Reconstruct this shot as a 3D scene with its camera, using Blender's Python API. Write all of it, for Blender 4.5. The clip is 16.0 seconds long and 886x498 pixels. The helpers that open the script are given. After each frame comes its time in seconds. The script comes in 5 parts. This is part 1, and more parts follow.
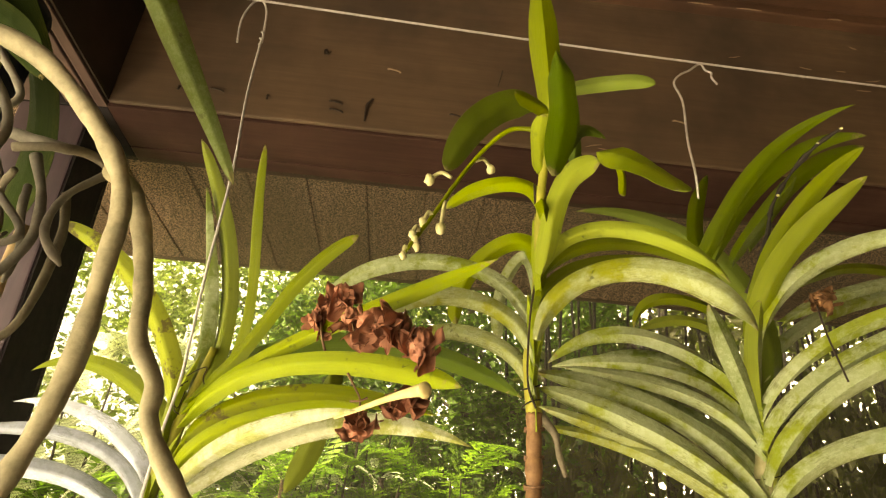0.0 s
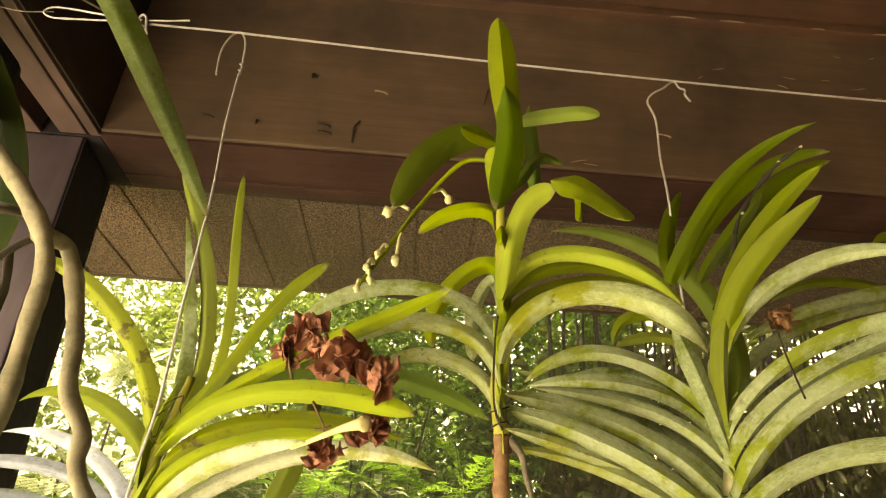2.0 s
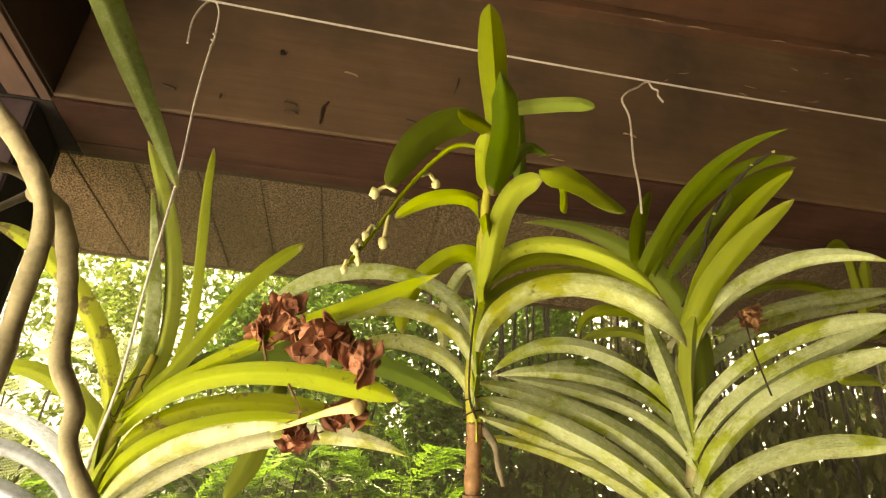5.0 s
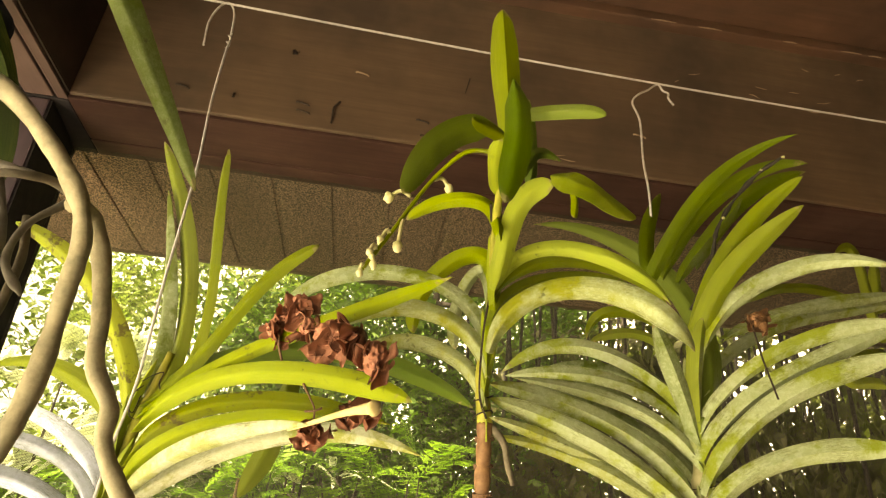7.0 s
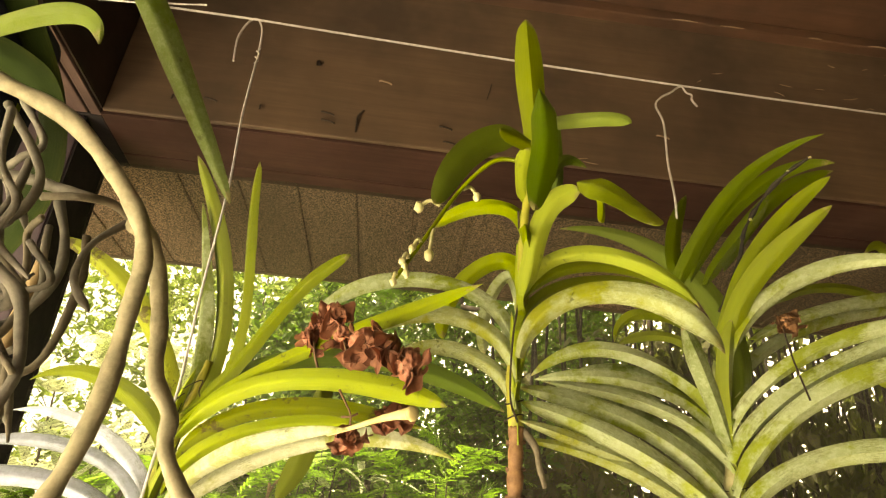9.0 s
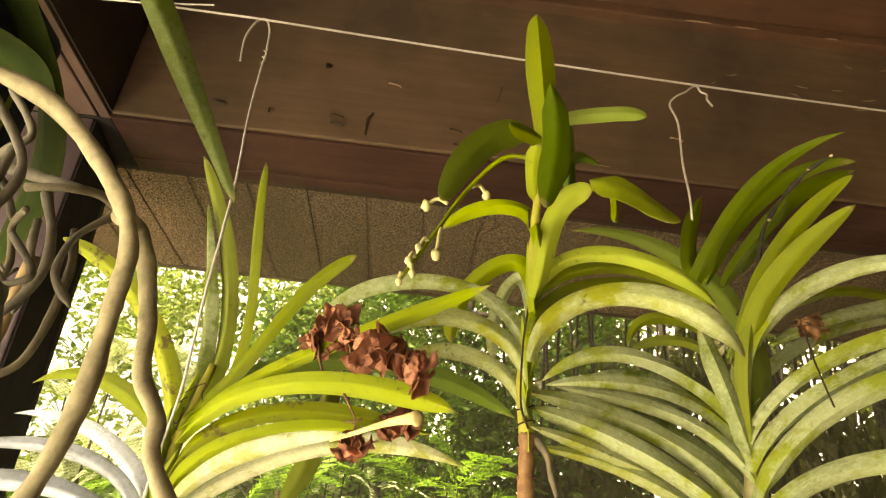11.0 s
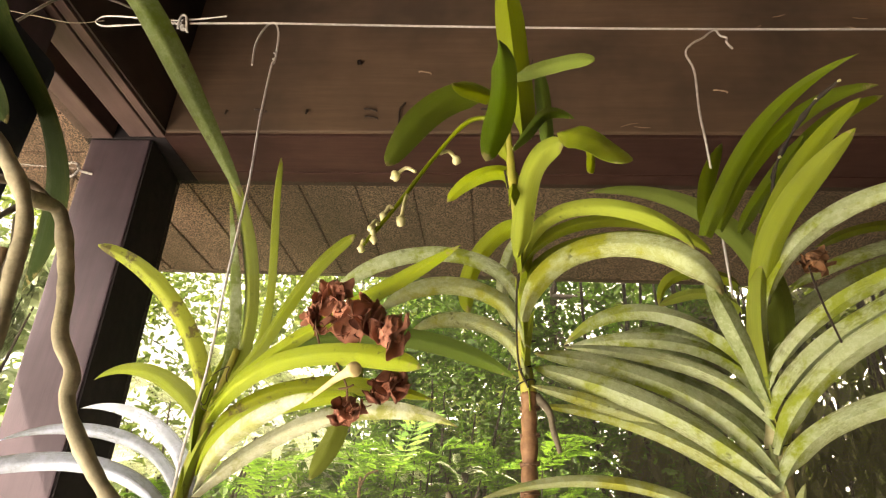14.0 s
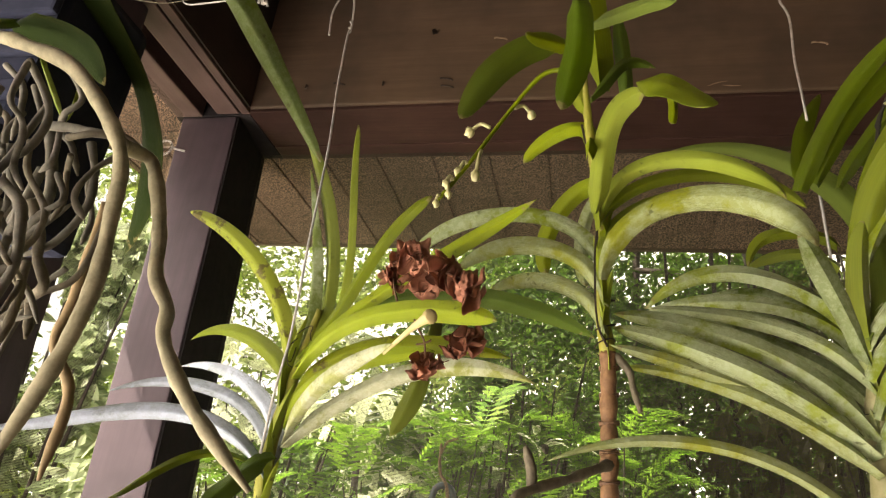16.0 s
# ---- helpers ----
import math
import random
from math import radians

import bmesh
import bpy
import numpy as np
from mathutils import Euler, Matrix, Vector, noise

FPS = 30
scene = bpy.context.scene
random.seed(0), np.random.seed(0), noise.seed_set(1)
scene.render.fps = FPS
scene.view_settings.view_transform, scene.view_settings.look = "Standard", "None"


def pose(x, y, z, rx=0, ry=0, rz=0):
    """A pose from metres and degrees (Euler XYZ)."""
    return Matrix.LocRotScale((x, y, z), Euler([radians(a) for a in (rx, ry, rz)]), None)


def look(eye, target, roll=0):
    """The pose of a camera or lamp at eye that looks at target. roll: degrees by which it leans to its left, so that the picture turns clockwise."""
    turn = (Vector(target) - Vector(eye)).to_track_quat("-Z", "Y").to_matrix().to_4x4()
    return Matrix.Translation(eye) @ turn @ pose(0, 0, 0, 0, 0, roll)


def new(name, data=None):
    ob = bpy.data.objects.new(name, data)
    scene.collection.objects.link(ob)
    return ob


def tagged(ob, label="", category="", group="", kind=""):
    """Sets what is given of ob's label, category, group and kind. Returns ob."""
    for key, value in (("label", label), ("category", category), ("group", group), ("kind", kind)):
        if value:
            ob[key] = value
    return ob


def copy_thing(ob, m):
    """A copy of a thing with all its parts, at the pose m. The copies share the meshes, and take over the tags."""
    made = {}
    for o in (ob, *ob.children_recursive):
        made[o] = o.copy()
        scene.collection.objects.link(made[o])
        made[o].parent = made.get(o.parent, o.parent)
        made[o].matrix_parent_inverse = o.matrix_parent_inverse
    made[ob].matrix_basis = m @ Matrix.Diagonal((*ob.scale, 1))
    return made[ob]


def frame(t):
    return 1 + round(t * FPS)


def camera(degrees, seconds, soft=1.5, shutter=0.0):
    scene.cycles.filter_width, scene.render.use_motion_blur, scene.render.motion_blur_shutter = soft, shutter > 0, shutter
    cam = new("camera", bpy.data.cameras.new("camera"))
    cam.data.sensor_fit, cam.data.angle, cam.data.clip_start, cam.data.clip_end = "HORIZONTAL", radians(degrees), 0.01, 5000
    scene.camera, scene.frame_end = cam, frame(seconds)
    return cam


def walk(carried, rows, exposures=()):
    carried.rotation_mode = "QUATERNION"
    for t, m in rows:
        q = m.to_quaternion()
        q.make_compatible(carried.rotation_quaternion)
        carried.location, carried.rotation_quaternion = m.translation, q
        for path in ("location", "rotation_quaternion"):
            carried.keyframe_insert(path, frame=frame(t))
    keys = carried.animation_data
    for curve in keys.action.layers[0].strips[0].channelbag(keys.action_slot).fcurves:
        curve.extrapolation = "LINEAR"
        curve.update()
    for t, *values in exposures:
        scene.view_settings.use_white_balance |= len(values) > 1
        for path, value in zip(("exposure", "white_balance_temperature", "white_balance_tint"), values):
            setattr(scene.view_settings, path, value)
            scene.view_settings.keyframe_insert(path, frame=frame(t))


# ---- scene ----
cam = camera(69.2, 16.0, soft=1.2)
PATH = [
    (0, (0.033, 0.132, 1.498), (0.116, 1.905, 2.419), 4.6),
    (0.5, (0.043, 0.125, 1.5), (0.109, 1.899, 2.422), 3.6),
    (1, (0.042, 0.122, 1.501), (0.084, 1.889, 2.436), 4.1),
    (1.5, (0.055, 0.119, 1.503), (0.1, 1.883, 2.445), 4.0),
    (2, (0.072, 0.108, 1.507), (0.129, 1.867, 2.457), 3.6),
    (2.5, (0.075, 0.1, 1.506), (0.16, 1.856, 2.461), 3.8),
    (3, (0.066, 0.109, 1.505), (0.184, 1.867, 2.452), 4.7),
    (3.5, (0.061, 0.109, 1.506), (0.209, 1.866, 2.45), 4.7),
    (4, (0.043, 0.116, 1.504), (0.236, 1.87, 2.445), 4.0),
    (6.5, (0.046, 0.12, 1.507), (0.261, 1.882, 2.428), 3.9),
    (7, (0.038, 0.108, 1.505), (0.226, 1.873, 2.426), 4.7),
    (7.5, (0.027, 0.103, 1.501), (0.188, 1.872, 2.42), 4.7),
    (8, (0.025, 0.104, 1.504), (0.165, 1.877, 2.419), 4.6),
    (8.5, (0.029, 0.097, 1.501), (0.159, 1.867, 2.422), 4.7),
    (9, (0.03, 0.096, 1.502), (0.148, 1.865, 2.428), 4.7),
    (9.2, (0.028, 0.094, 1.502), (0.142, 1.862, 2.431), 5.0),
    (11.5, (0.038, 0.121, 1.506), (0.107, 1.886, 2.446), 4.9),
    (12, (0.049, 0.125, 1.506), (0.098, 1.895, 2.437), 4.0),
    (12.5, (0.086, 0.125, 1.506), (0.067, 1.904, 2.421), 3.0),
    (13, (0.119, 0.118, 1.501), (0.005, 1.901, 2.4), 3.5),
    (13.5, (0.129, 0.106, 1.496), (-0.01, 1.883, 2.402), 4.7),
    (14, (0.132, 0.111, 1.486), (-0.051, 1.888, 2.384), 3.8),
    (14.5, (0.121, 0.117, 1.482), (-0.183, 1.89, 2.357), 5.0),
    (14.7, (0.115, 0.124, 1.478), (-0.24, 1.909, 2.308), 6.2),
    (15, (0.102, 0.137, 1.465), (-0.353, 1.919, 2.25), 6.8),
    (15.5, (0.115, 0.154, 1.469), (-0.296, 1.948, 2.253), 5.5),
    (16, (0.135, 0.119, 1.471), (-0.288, 1.897, 2.283), 6.4),
]
walk(cam, [(t, look(eye, target, roll)) for t, eye, target, roll in PATH],
     [(0, 2.38, 9800, 6), (2, 2.38, 9800, 6), (3, 2.49, 9800, 6), (12.5, 2.51, 9600, 6), (14.5, 2.47, 7000, 17), (15.2, 2.37, 7000, 17), (16, 2.06, 7000, 14)])

# ---- light ----
SUN_DIR = Vector((-0.52, -0.30, 0.80)).normalized()
world = bpy.data.worlds.new("sky")
scene.world = world
world.use_nodes = True
wn = world.node_tree.nodes
sky = wn.new("ShaderNodeTexSky")
sky.sky_type, sky.sun_disc = "NISHITA", False
sky.sun_elevation = math.asin(SUN_DIR.z)
sky.sun_rotation = math.atan2(SUN_DIR.x, SUN_DIR.y)
sky.air_density, sky.dust_density, sky.ozone_density = 0.5, 9.0, 0.0
world.node_tree.links.new(sky.outputs[0], wn["Background"].inputs[0])
wn["Background"].inputs[1].default_value = 0.15
sun = new("sun", bpy.data.lights.new("sun", "SUN"))
sun.data.energy, sun.data.angle, sun.data.color = 5.0, radians(0.6), (1.0, 0.93, 0.80)
sun.matrix_world = look(SUN_DIR * 20, (0, 0, 0))

# daylight through the open left side of the porch
opening = new("side_opening_light", bpy.data.lights.new("side_opening_light", "AREA"))
opening.data.shape, opening.data.size, opening.data.size_y, opening.data.energy = "RECTANGLE", 1.6, 1.1, 5.2
opening.data.spread = radians(120)
opening.data.color = (1.0, 0.97, 0.90)
opening.matrix_world = look((-1.00, 0.22, 0.95), (-0.40, 0.95, 1.80))


# ---- materials ----
def material(name, rough=0.6, metal=0.0, spec=0.5):
    m = bpy.data.materials.new(name)
    m.use_nodes = True
    b = m.node_tree.nodes["Principled BSDF"]
    b.inputs["Roughness"].default_value = rough
    b.inputs["Metallic"].default_value = metal
    b.inputs["Specular IOR Level"].default_value = spec
    return m, m.node_tree.nodes, m.node_tree.links, b


def noise_node(n, l, vec, scale, detail=6.0, rough=0.6, stretch=(1, 1, 1)):
    mp = n.new("ShaderNodeMapping")
    mp.inputs["Scale"].default_value = stretch
    l.new(vec, mp.inputs["Vector"])
    t = n.new("ShaderNodeTexNoise")
    t.inputs["Scale"].default_value, t.inputs["Detail"].default_value, t.inputs["Roughness"].default_value = scale, detail, rough
    l.new(mp.outputs[0], t.inputs["Vector"])
    return t.outputs["Fac"]


def ramp(n, l, fac, *stops):
    r = n.new("ShaderNodeValToRGB")
    els = r.color_ramp.elements
    while len(els) < len(stops):
        els.new(0.5)
    for e, (p, c) in zip(els, stops):
        e.position, e.color = p, (*c, 1) if len(c) == 3 else c
    l.new(fac, r.inputs[0])
    return r.outputs[0]


def mix(n, l, fac, a, b, mode="MIX"):
    x = n.new("ShaderNodeMix")
    x.data_type, x.blend_type = "RGBA", mode
    for key, v in ((0, fac), (6, a), (7, b)):
        if hasattr(v, "is_output"):
            l.new(v, x.inputs[key])
        else:
            x.inputs[key].default_value = v if key == 0 else (*v, 1)
    return x.outputs[2]


def bump(n, l, b, height, strength, distance=0.002):
    x = n.new("ShaderNodeBump")
    x.inputs["Strength"].default_value, x.inputs["Distance"].default_value = strength, distance
    l.new(height, x.inputs["Height"])
    l.new(x.outputs[0], b.inputs["Normal"])


def wood(name, dark, light, grain, rough=0.55, spec=0.5):
    """Painted or stained timber with long grain, scuffs and stains; grain is the stretch along the three axes."""
    m, n, l, b = material(name, rough, 0.0, spec)
    c = n.new("ShaderNodeTexCoord").outputs["Object"]
    fine = noise_node(n, l, c, 60, 8, 0.7, grain)
    broad = noise_node(n, l, c, 3.0, 4, 0.6)
    col = ramp(n, l, fine, (0.3, dark), (0.75, light))
    col = mix(n, l, ramp(n, l, broad, (0.35, (0, 0, 0)), (0.7, (1, 1, 1))), col, tuple(0.6 * v for v in dark))
    scuff = noise_node(n, l, c, 23, 9, 0.75, (1, 1, 2.5))
    col = mix(n, l, ramp(n, l, scuff, (0.70, (0, 0, 0)), (0.76, (1, 1, 1))), col, tuple(min(1, 2.0 * v + 0.03) for v in light))
    l.new(col, b.inputs["Base Color"])
    l.new(ramp(n, l, broad, (0.3, (rough - 0.15,) * 3), (0.7, (rough + 0.15,) * 3)), b.inputs["Roughness"])
    bump(n, l, b, fine, 0.35, 0.0015)
    return m


beam_wood = wood("brown_stained_beam", (0.078, 0.050, 0.032), (0.142, 0.092, 0.058), (0.06, 1, 1))
# dark tone that stands for shade on the side beam's inner face
side_shade_wood = wood("shaded_side_board", (0.020, 0.013, 0.009), (0.040, 0.026, 0.018), (1, 0.06, 1))
frame_wood = wood("reddish_brown_frame", (0.040, 0.019, 0.016), (0.074, 0.038, 0.031), (0.06, 1, 1), 0.6, 0.15)
side_wood = wood("side_beam_wood", (0.080, 0.048, 0.042), (0.150, 0.094, 0.082), (1, 0.06, 1))
post_wood = wood("post_wood", (0.046, 0.031, 0.040), (0.082, 0.056, 0.068), (1, 1, 0.06))
ceiling_wood = wood("ceiling_board_wood", (0.070, 0.034, 0.020), (0.120, 0.062, 0.038), (0.06, 1, 1))


def make_soffit():
    m, n, l, b = material("speckled_soffit_board", 0.8)
    c = n.new("ShaderNodeTexCoord").outputs["Object"]
    v = n.new("ShaderNodeTexVoronoi")
    v.inputs["Scale"].default_value = 190
    l.new(c, v.inputs["Vector"])
    col = ramp(n, l, v.outputs["Distance"], (0.37, (0.012, 0.008, 0.006)), (0.54, (0.310, 0.208, 0.146)))
    broad = noise_node(n, l, c, 2.2, 5, 0.6, (1, 0.3, 1))
    col = mix(n, l, ramp(n, l, broad, (0.35, (0, 0, 0)), (0.7, (0.7, 0.7, 0.7))), col, (0.05, 0.034, 0.020))
    l.new(col, b.inputs["Base Color"])
    bump(n, l, b, v.outputs["Distance"], 0.5, 0.002)
    return m


soffit_board = make_soffit()


def make_leaf(name, base, light, back, spots=0.35, gloss=0.42, bloom=0.0, patches=0.0, glow=(0.30, 0.42, 0.03), shine=0.27):
    """Thick orchid leaf: faint lengthwise veins, blotches, dark specks, scratched margins, a worn tip, a chalky bloom
    and some light through the blade. patches: strength of large brown blotches."""
    m, n, l, b = material(name, gloss)

    def uv_of(layer):
        x = n.new("ShaderNodeUVMap")
        x.uv_map = layer
        return x.outputs[0]

    def times(a, b2):
        x = n.new("ShaderNodeMath")
        x.operation = "MULTIPLY"
        l.new(a, x.inputs[0])
        l.new(b2, x.inputs[1])
        return x.outputs[0]

    uv = uv_of("UVMap")
    split = n.new("ShaderNodeSeparateXYZ")
    l.new(uv_of("Span"), split.inputs[0])
    along, across = split.outputs[0], split.outputs[1]
    obj = n.new("ShaderNodeTexCoord").outputs["Object"]
    rnd = n.new("ShaderNodeObjectInfo").outputs["Random"]
    streak = noise_node(n, l, uv, 5, 5, 0.6, (0.15, 7, 1))
    vein = noise_node(n, l, uv, 9, 3, 0.6, (0.05, 14, 1))
    blotch = noise_node(n, l, obj, 16, 5, 0.6)
    speck = noise_node(n, l, obj, 120, 4, 0.6)
    col = ramp(n, l, streak, (0.25, base), (0.8, light))
    col = mix(n, l, ramp(n, l, blotch, (0.35, (0, 0, 0)), (0.7, (0.8, 0.8, 0.8))), col, back)
    hue = n.new("ShaderNodeHueSaturation")
    mm = n.new("ShaderNodeMapRange")
    mm.inputs["To Min"].default_value, mm.inputs["To Max"].default_value = 0.82, 1.15
    l.new(rnd, mm.inputs["Value"])
    l.new(mm.outputs[0], hue.inputs["Value"])
    sat = n.new("ShaderNodeMapRange")
    sat.inputs["From Min"].default_value, sat.inputs["From Max"].default_value = 1.0, 0.0
    sat.inputs["To Min"].default_value, sat.inputs["To Max"].default_value = 0.92, 1.12
    l.new(rnd, sat.inputs["Value"])
    l.new(sat.outputs[0], hue.inputs["Saturation"])
    l.new(col, hue.inputs["Color"])
    col = hue.outputs[0]
    if bloom:
        chalk = noise_node(n, l, obj, 150, 10, 0.8)
        film = noise_node(n, l, obj, 19, 10, 0.66)
        # above 0.9 the chalk colour carries the blue of sky light
        chalky = (0.50, 0.57, 0.69) if bloom > 0.9 else (0.48, 0.51, 0.36) if bloom > 0.85 else (0.405, 0.480, 0.295)
        col = mix(n, l, ramp(n, l, film, (0.42, (0.0, 0.0, 0.0)), (0.50, (bloom * 0.8,) * 3), (0.66, (bloom,) * 3)), col, tuple(0.88 * v for v in chalky))
        col = mix(n, l, times(ramp(n, l, chalk, (0.47, (0, 0, 0)), (0.56, (bloom * 0.9,) * 3)), ramp(n, l, film, (0.40, (0.15, 0.15, 0.15)), (0.55, (1, 1, 1)))), col, chalky)
        grime = noise_node(n, l, uv, 6, 9, 0.78, (2.2, 2.6, 1))
        zone = noise_node(n, l, obj, 26, 3, 0.5)
        col = mix(n, l, times(ramp(n, l, grime, (0.50, (0, 0, 0)), (0.56, (0.5, 0.5, 0.5))), ramp(n, l, zone, (0.51, (0, 0, 0)), (0.60, (1, 1, 1)))), col, (0.100, 0.112, 0.022))
    margin = ramp(n, l, across, (0.0, (1, 1, 1)), (0.22, (0, 0, 0)), (0.80, (0, 0, 0)), (1.0, (1, 1, 1)))
    crack = ramp(n, l, noise_node(n, l, uv, 6, 8, 0.7, (1.1, 7, 1)), (0.47, (0, 0, 0)), (0.53, (1, 1, 1)))
    thin = 0.9 if bloom else 0.5
    col = mix(n, l, times(times(margin, crack), ramp(n, l, blotch, (0.38, (0, 0, 0)), (0.52, (thin,) * 3))), col, (0.070, 0.075, 0.016))
    col = mix(n, l, times(ramp(n, l, speck, (0.60, (0, 0, 0)), (0.68, (1, 1, 1))), ramp(n, l, blotch, (0.50, (0, 0, 0)), (0.66, (spots, spots, spots)))), col, (0.035, 0.030, 0.008))
    if patches:
        big = times(noise_node(n, l, obj, 38, 3, 0.5), ramp(n, l, noise_node(n, l, obj, 170, 4, 0.7), (0.3, (0.75, 0.75, 0.75)), (0.7, (1.1, 1.1, 1.1))))
        col = mix(n, l, ramp(n, l, big, (0.535, (0, 0, 0)), (0.60, (patches,) * 3)), col, (0.060, 0.036, 0.012))
    worn = ramp(n, l, times(along, ramp(n, l, speck, (0.35, (0.95, 0.95, 0.95)), (0.65, (1.05, 1.05, 1.05)))), (0.975, (0, 0, 0)), (0.99, (0.7, 0.7, 0.7)))
    col = mix(n, l, worn, col, (0.21, 0.175, 0.075))
    l.new(col, b.inputs["Base Color"])
    l.new(ramp(n, l, blotch, (0.3, (gloss - 0.1,) * 3), (0.7, (gloss + 0.18,) * 3)), b.inputs["Roughness"])
    both = n.new("ShaderNodeMath")
    both.operation = "ADD"
    l.new(vein, both.inputs[0])
    l.new(blotch, both.inputs[1])
    bump(n, l, b, both.outputs[0], 0.5, 0.0016)
    b.inputs["Specular IOR Level"].default_value = shine
    tr = n.new("ShaderNodeBsdfTranslucent")
    l.new(mix(n, l, 0.5, col, glow), tr.inputs["Color"])
    ms = n.new("ShaderNodeMixShader")
    ms.inputs[0].default_value = 0.16
    l.new(b.outputs[0], ms.inputs[1])
    l.new(tr.outputs[0], ms.inputs[2])
    l.new(ms.outputs[0], n["Material Output"].inputs["Surface"])
    return m


leaf_green = make_leaf("leaf_green", (0.104, 0.150, 0.009), (0.205, 0.252, 0.020), (0.140, 0.175, 0.012), 0.5)
leaf_yellow = make_leaf("leaf_yellow_green", (0.154, 0.220, 0.007), (0.278, 0.352, 0.018), (0.207, 0.257, 0.010), 0.8)
leaf_dark = make_leaf("leaf_dark_green", (0.052, 0.100, 0.005), (0.098, 0.160, 0.009), (0.068, 0.116, 0.006), 0.25, 0.42)
# near-black green: shade beside the basket put into the leaf colour
leaf_shaded = make_leaf("leaf_shaded_green", (0.011, 0.022, 0.004), (0.022, 0.038, 0.006), (0.014, 0.026, 0.004), 0.2, 0.75, glow=(0.015, 0.025, 0.004), shine=0.08)
leaf_scarred = make_leaf("leaf_scarred_green", (0.056, 0.100, 0.007), (0.110, 0.160, 0.014), (0.076, 0.118, 0.009), 0.6, 0.5, 0.14)
leaf_olive = make_leaf("leaf_olive_green", (0.070, 0.115, 0.006), (0.135, 0.185, 0.014), (0.092, 0.135, 0.008), 0.5, 0.42)
leaf_pale = make_leaf("leaf_chalky_green", (0.165, 0.220, 0.012), (0.230, 0.295, 0.024), (0.190, 0.245, 0.015), 0.7, 0.5, 0.8)
leaf_cream = make_leaf("leaf_chalky_yellow", (0.200, 0.230, 0.020), (0.320, 0.350, 0.060), (0.240, 0.270, 0.025), 0.9, 0.55, 0.55)
leaf_white = make_leaf("leaf_dusty_white", (0.210, 0.240, 0.060), (0.330, 0.355, 0.130), (0.260, 0.290, 0.080), 0.7, 0.5, 0.88)
leaf_worn = make_leaf("leaf_worn_green", (0.060, 0.100, 0.008), (0.125, 0.170, 0.018), (0.080, 0.115, 0.010), 0.6, 0.5, 0.45)
# bluish sky light on the low left leaves painted into their colour
leaf_skylit = make_leaf("leaf_skylit_blue", (0.300, 0.345, 0.380), (0.420, 0.460, 0.540), (0.350, 0.395, 0.440), 0.3, 0.55, 0.95)
leaf_spotted = make_leaf("leaf_yellow_blotched", (0.158, 0.208, 0.008), (0.272, 0.325, 0.020), (0.206, 0.243, 0.012), 0.8, 0.42, 0.0, 0.85)


def simple(name, dark, light, scale, rough, relief=0.3, metal=0.0, spec=0.5):
    m, n, l, b = material(name, rough, metal, spec)
    c = n.new("ShaderNodeTexCoord").outputs["Object"]
    f = noise_node(n, l, c, scale, 8, 0.65)
    l.new(ramp(n, l, f, (0.3, dark), (0.72, light)), b.inputs["Base Color"])
    bump(n, l, b, f, relief, 0.001)
    return m


stem_brown = simple("woody_stem", (0.085, 0.038, 0.016), (0.26, 0.145, 0.064), 75, 0.7, 0.6)
stem_green = simple("green_stem", (0.14, 0.15, 0.012), (0.27, 0.26, 0.03), 50, 0.6)
stem_pale = simple("papery_stem", (0.17, 0.165, 0.06), (0.36, 0.34, 0.19), 50, 0.7)
root_skin = simple("aerial_root", (0.15, 0.136, 0.080), (0.345, 0.315, 0.200), 110, 0.75, 0.8)
root_grey = simple("grey_root", (0.060, 0.056, 0.044), (0.150, 0.140, 0.108), 110, 0.8, 0.8)
root_dark = simple("old_root", (0.055, 0.045, 0.028), (0.15, 0.130, 0.085), 100, 0.8, 0.8)
root_tan = simple("tan_root", (0.14, 0.095, 0.040), (0.27, 0.195, 0.095), 60, 0.75)
dead_petal = simple("withered_petal", (0.165, 0.060, 0.034), (0.43, 0.180, 0.104), 60, 0.7, 0.7)
dry_petal = simple("dry_petal", (0.080, 0.034, 0.012), (0.21, 0.100, 0.038), 90, 0.7, 0.6)
bud_skin = simple("bud_skin", (0.36, 0.36, 0.14), (0.58, 0.55, 0.33), 80, 0.5)
cream_tip = simple("cream_tip", (0.40, 0.33, 0.13), (0.56, 0.48, 0.25), 40, 0.5)
steel = simple("galvanised_wire", (0.32, 0.31, 0.30), (0.64, 0.62, 0.60), 200, 0.5, 0.2, 0.3)
pale_fleck = simple("bare_wood_chip", (0.16, 0.11, 0.07), (0.32, 0.23, 0.16), 150, 0.7)
node_brown = simple("dark_stem_ring", (0.06, 0.028, 0.014), (0.16, 0.085, 0.04), 90, 0.75)
# near-black; on the canes it also carries the shade of the thicket
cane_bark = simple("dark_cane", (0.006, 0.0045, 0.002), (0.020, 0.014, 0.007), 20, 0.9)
rust = simple("rusty_iron", (0.010, 0.007, 0.005), (0.035, 0.018, 0.011), 200, 0.7)
black_plastic = simple("black_basket", (0.016, 0.019, 0.034), (0.030, 0.034, 0.056), 30, 0.9, 0.3, 0.0, 0.08)
# black that stands for shade on the corner post's inner side
shade_black = simple("shade_black", (0.012, 0.010, 0.011), (0.024, 0.020, 0.021), 40, 0.85, 0.3, 0.0, 0.2)
teal_plastic = simple("dark_teal_plastic", (0.01, 0.03, 0.03), (0.02, 0.06, 0.06), 30, 0.4)
dark_wire = simple("dark_tie_wire", (0.012, 0.009, 0.007), (0.03, 0.022, 0.014), 100, 0.75, 0.3, 0.0, 0.2)
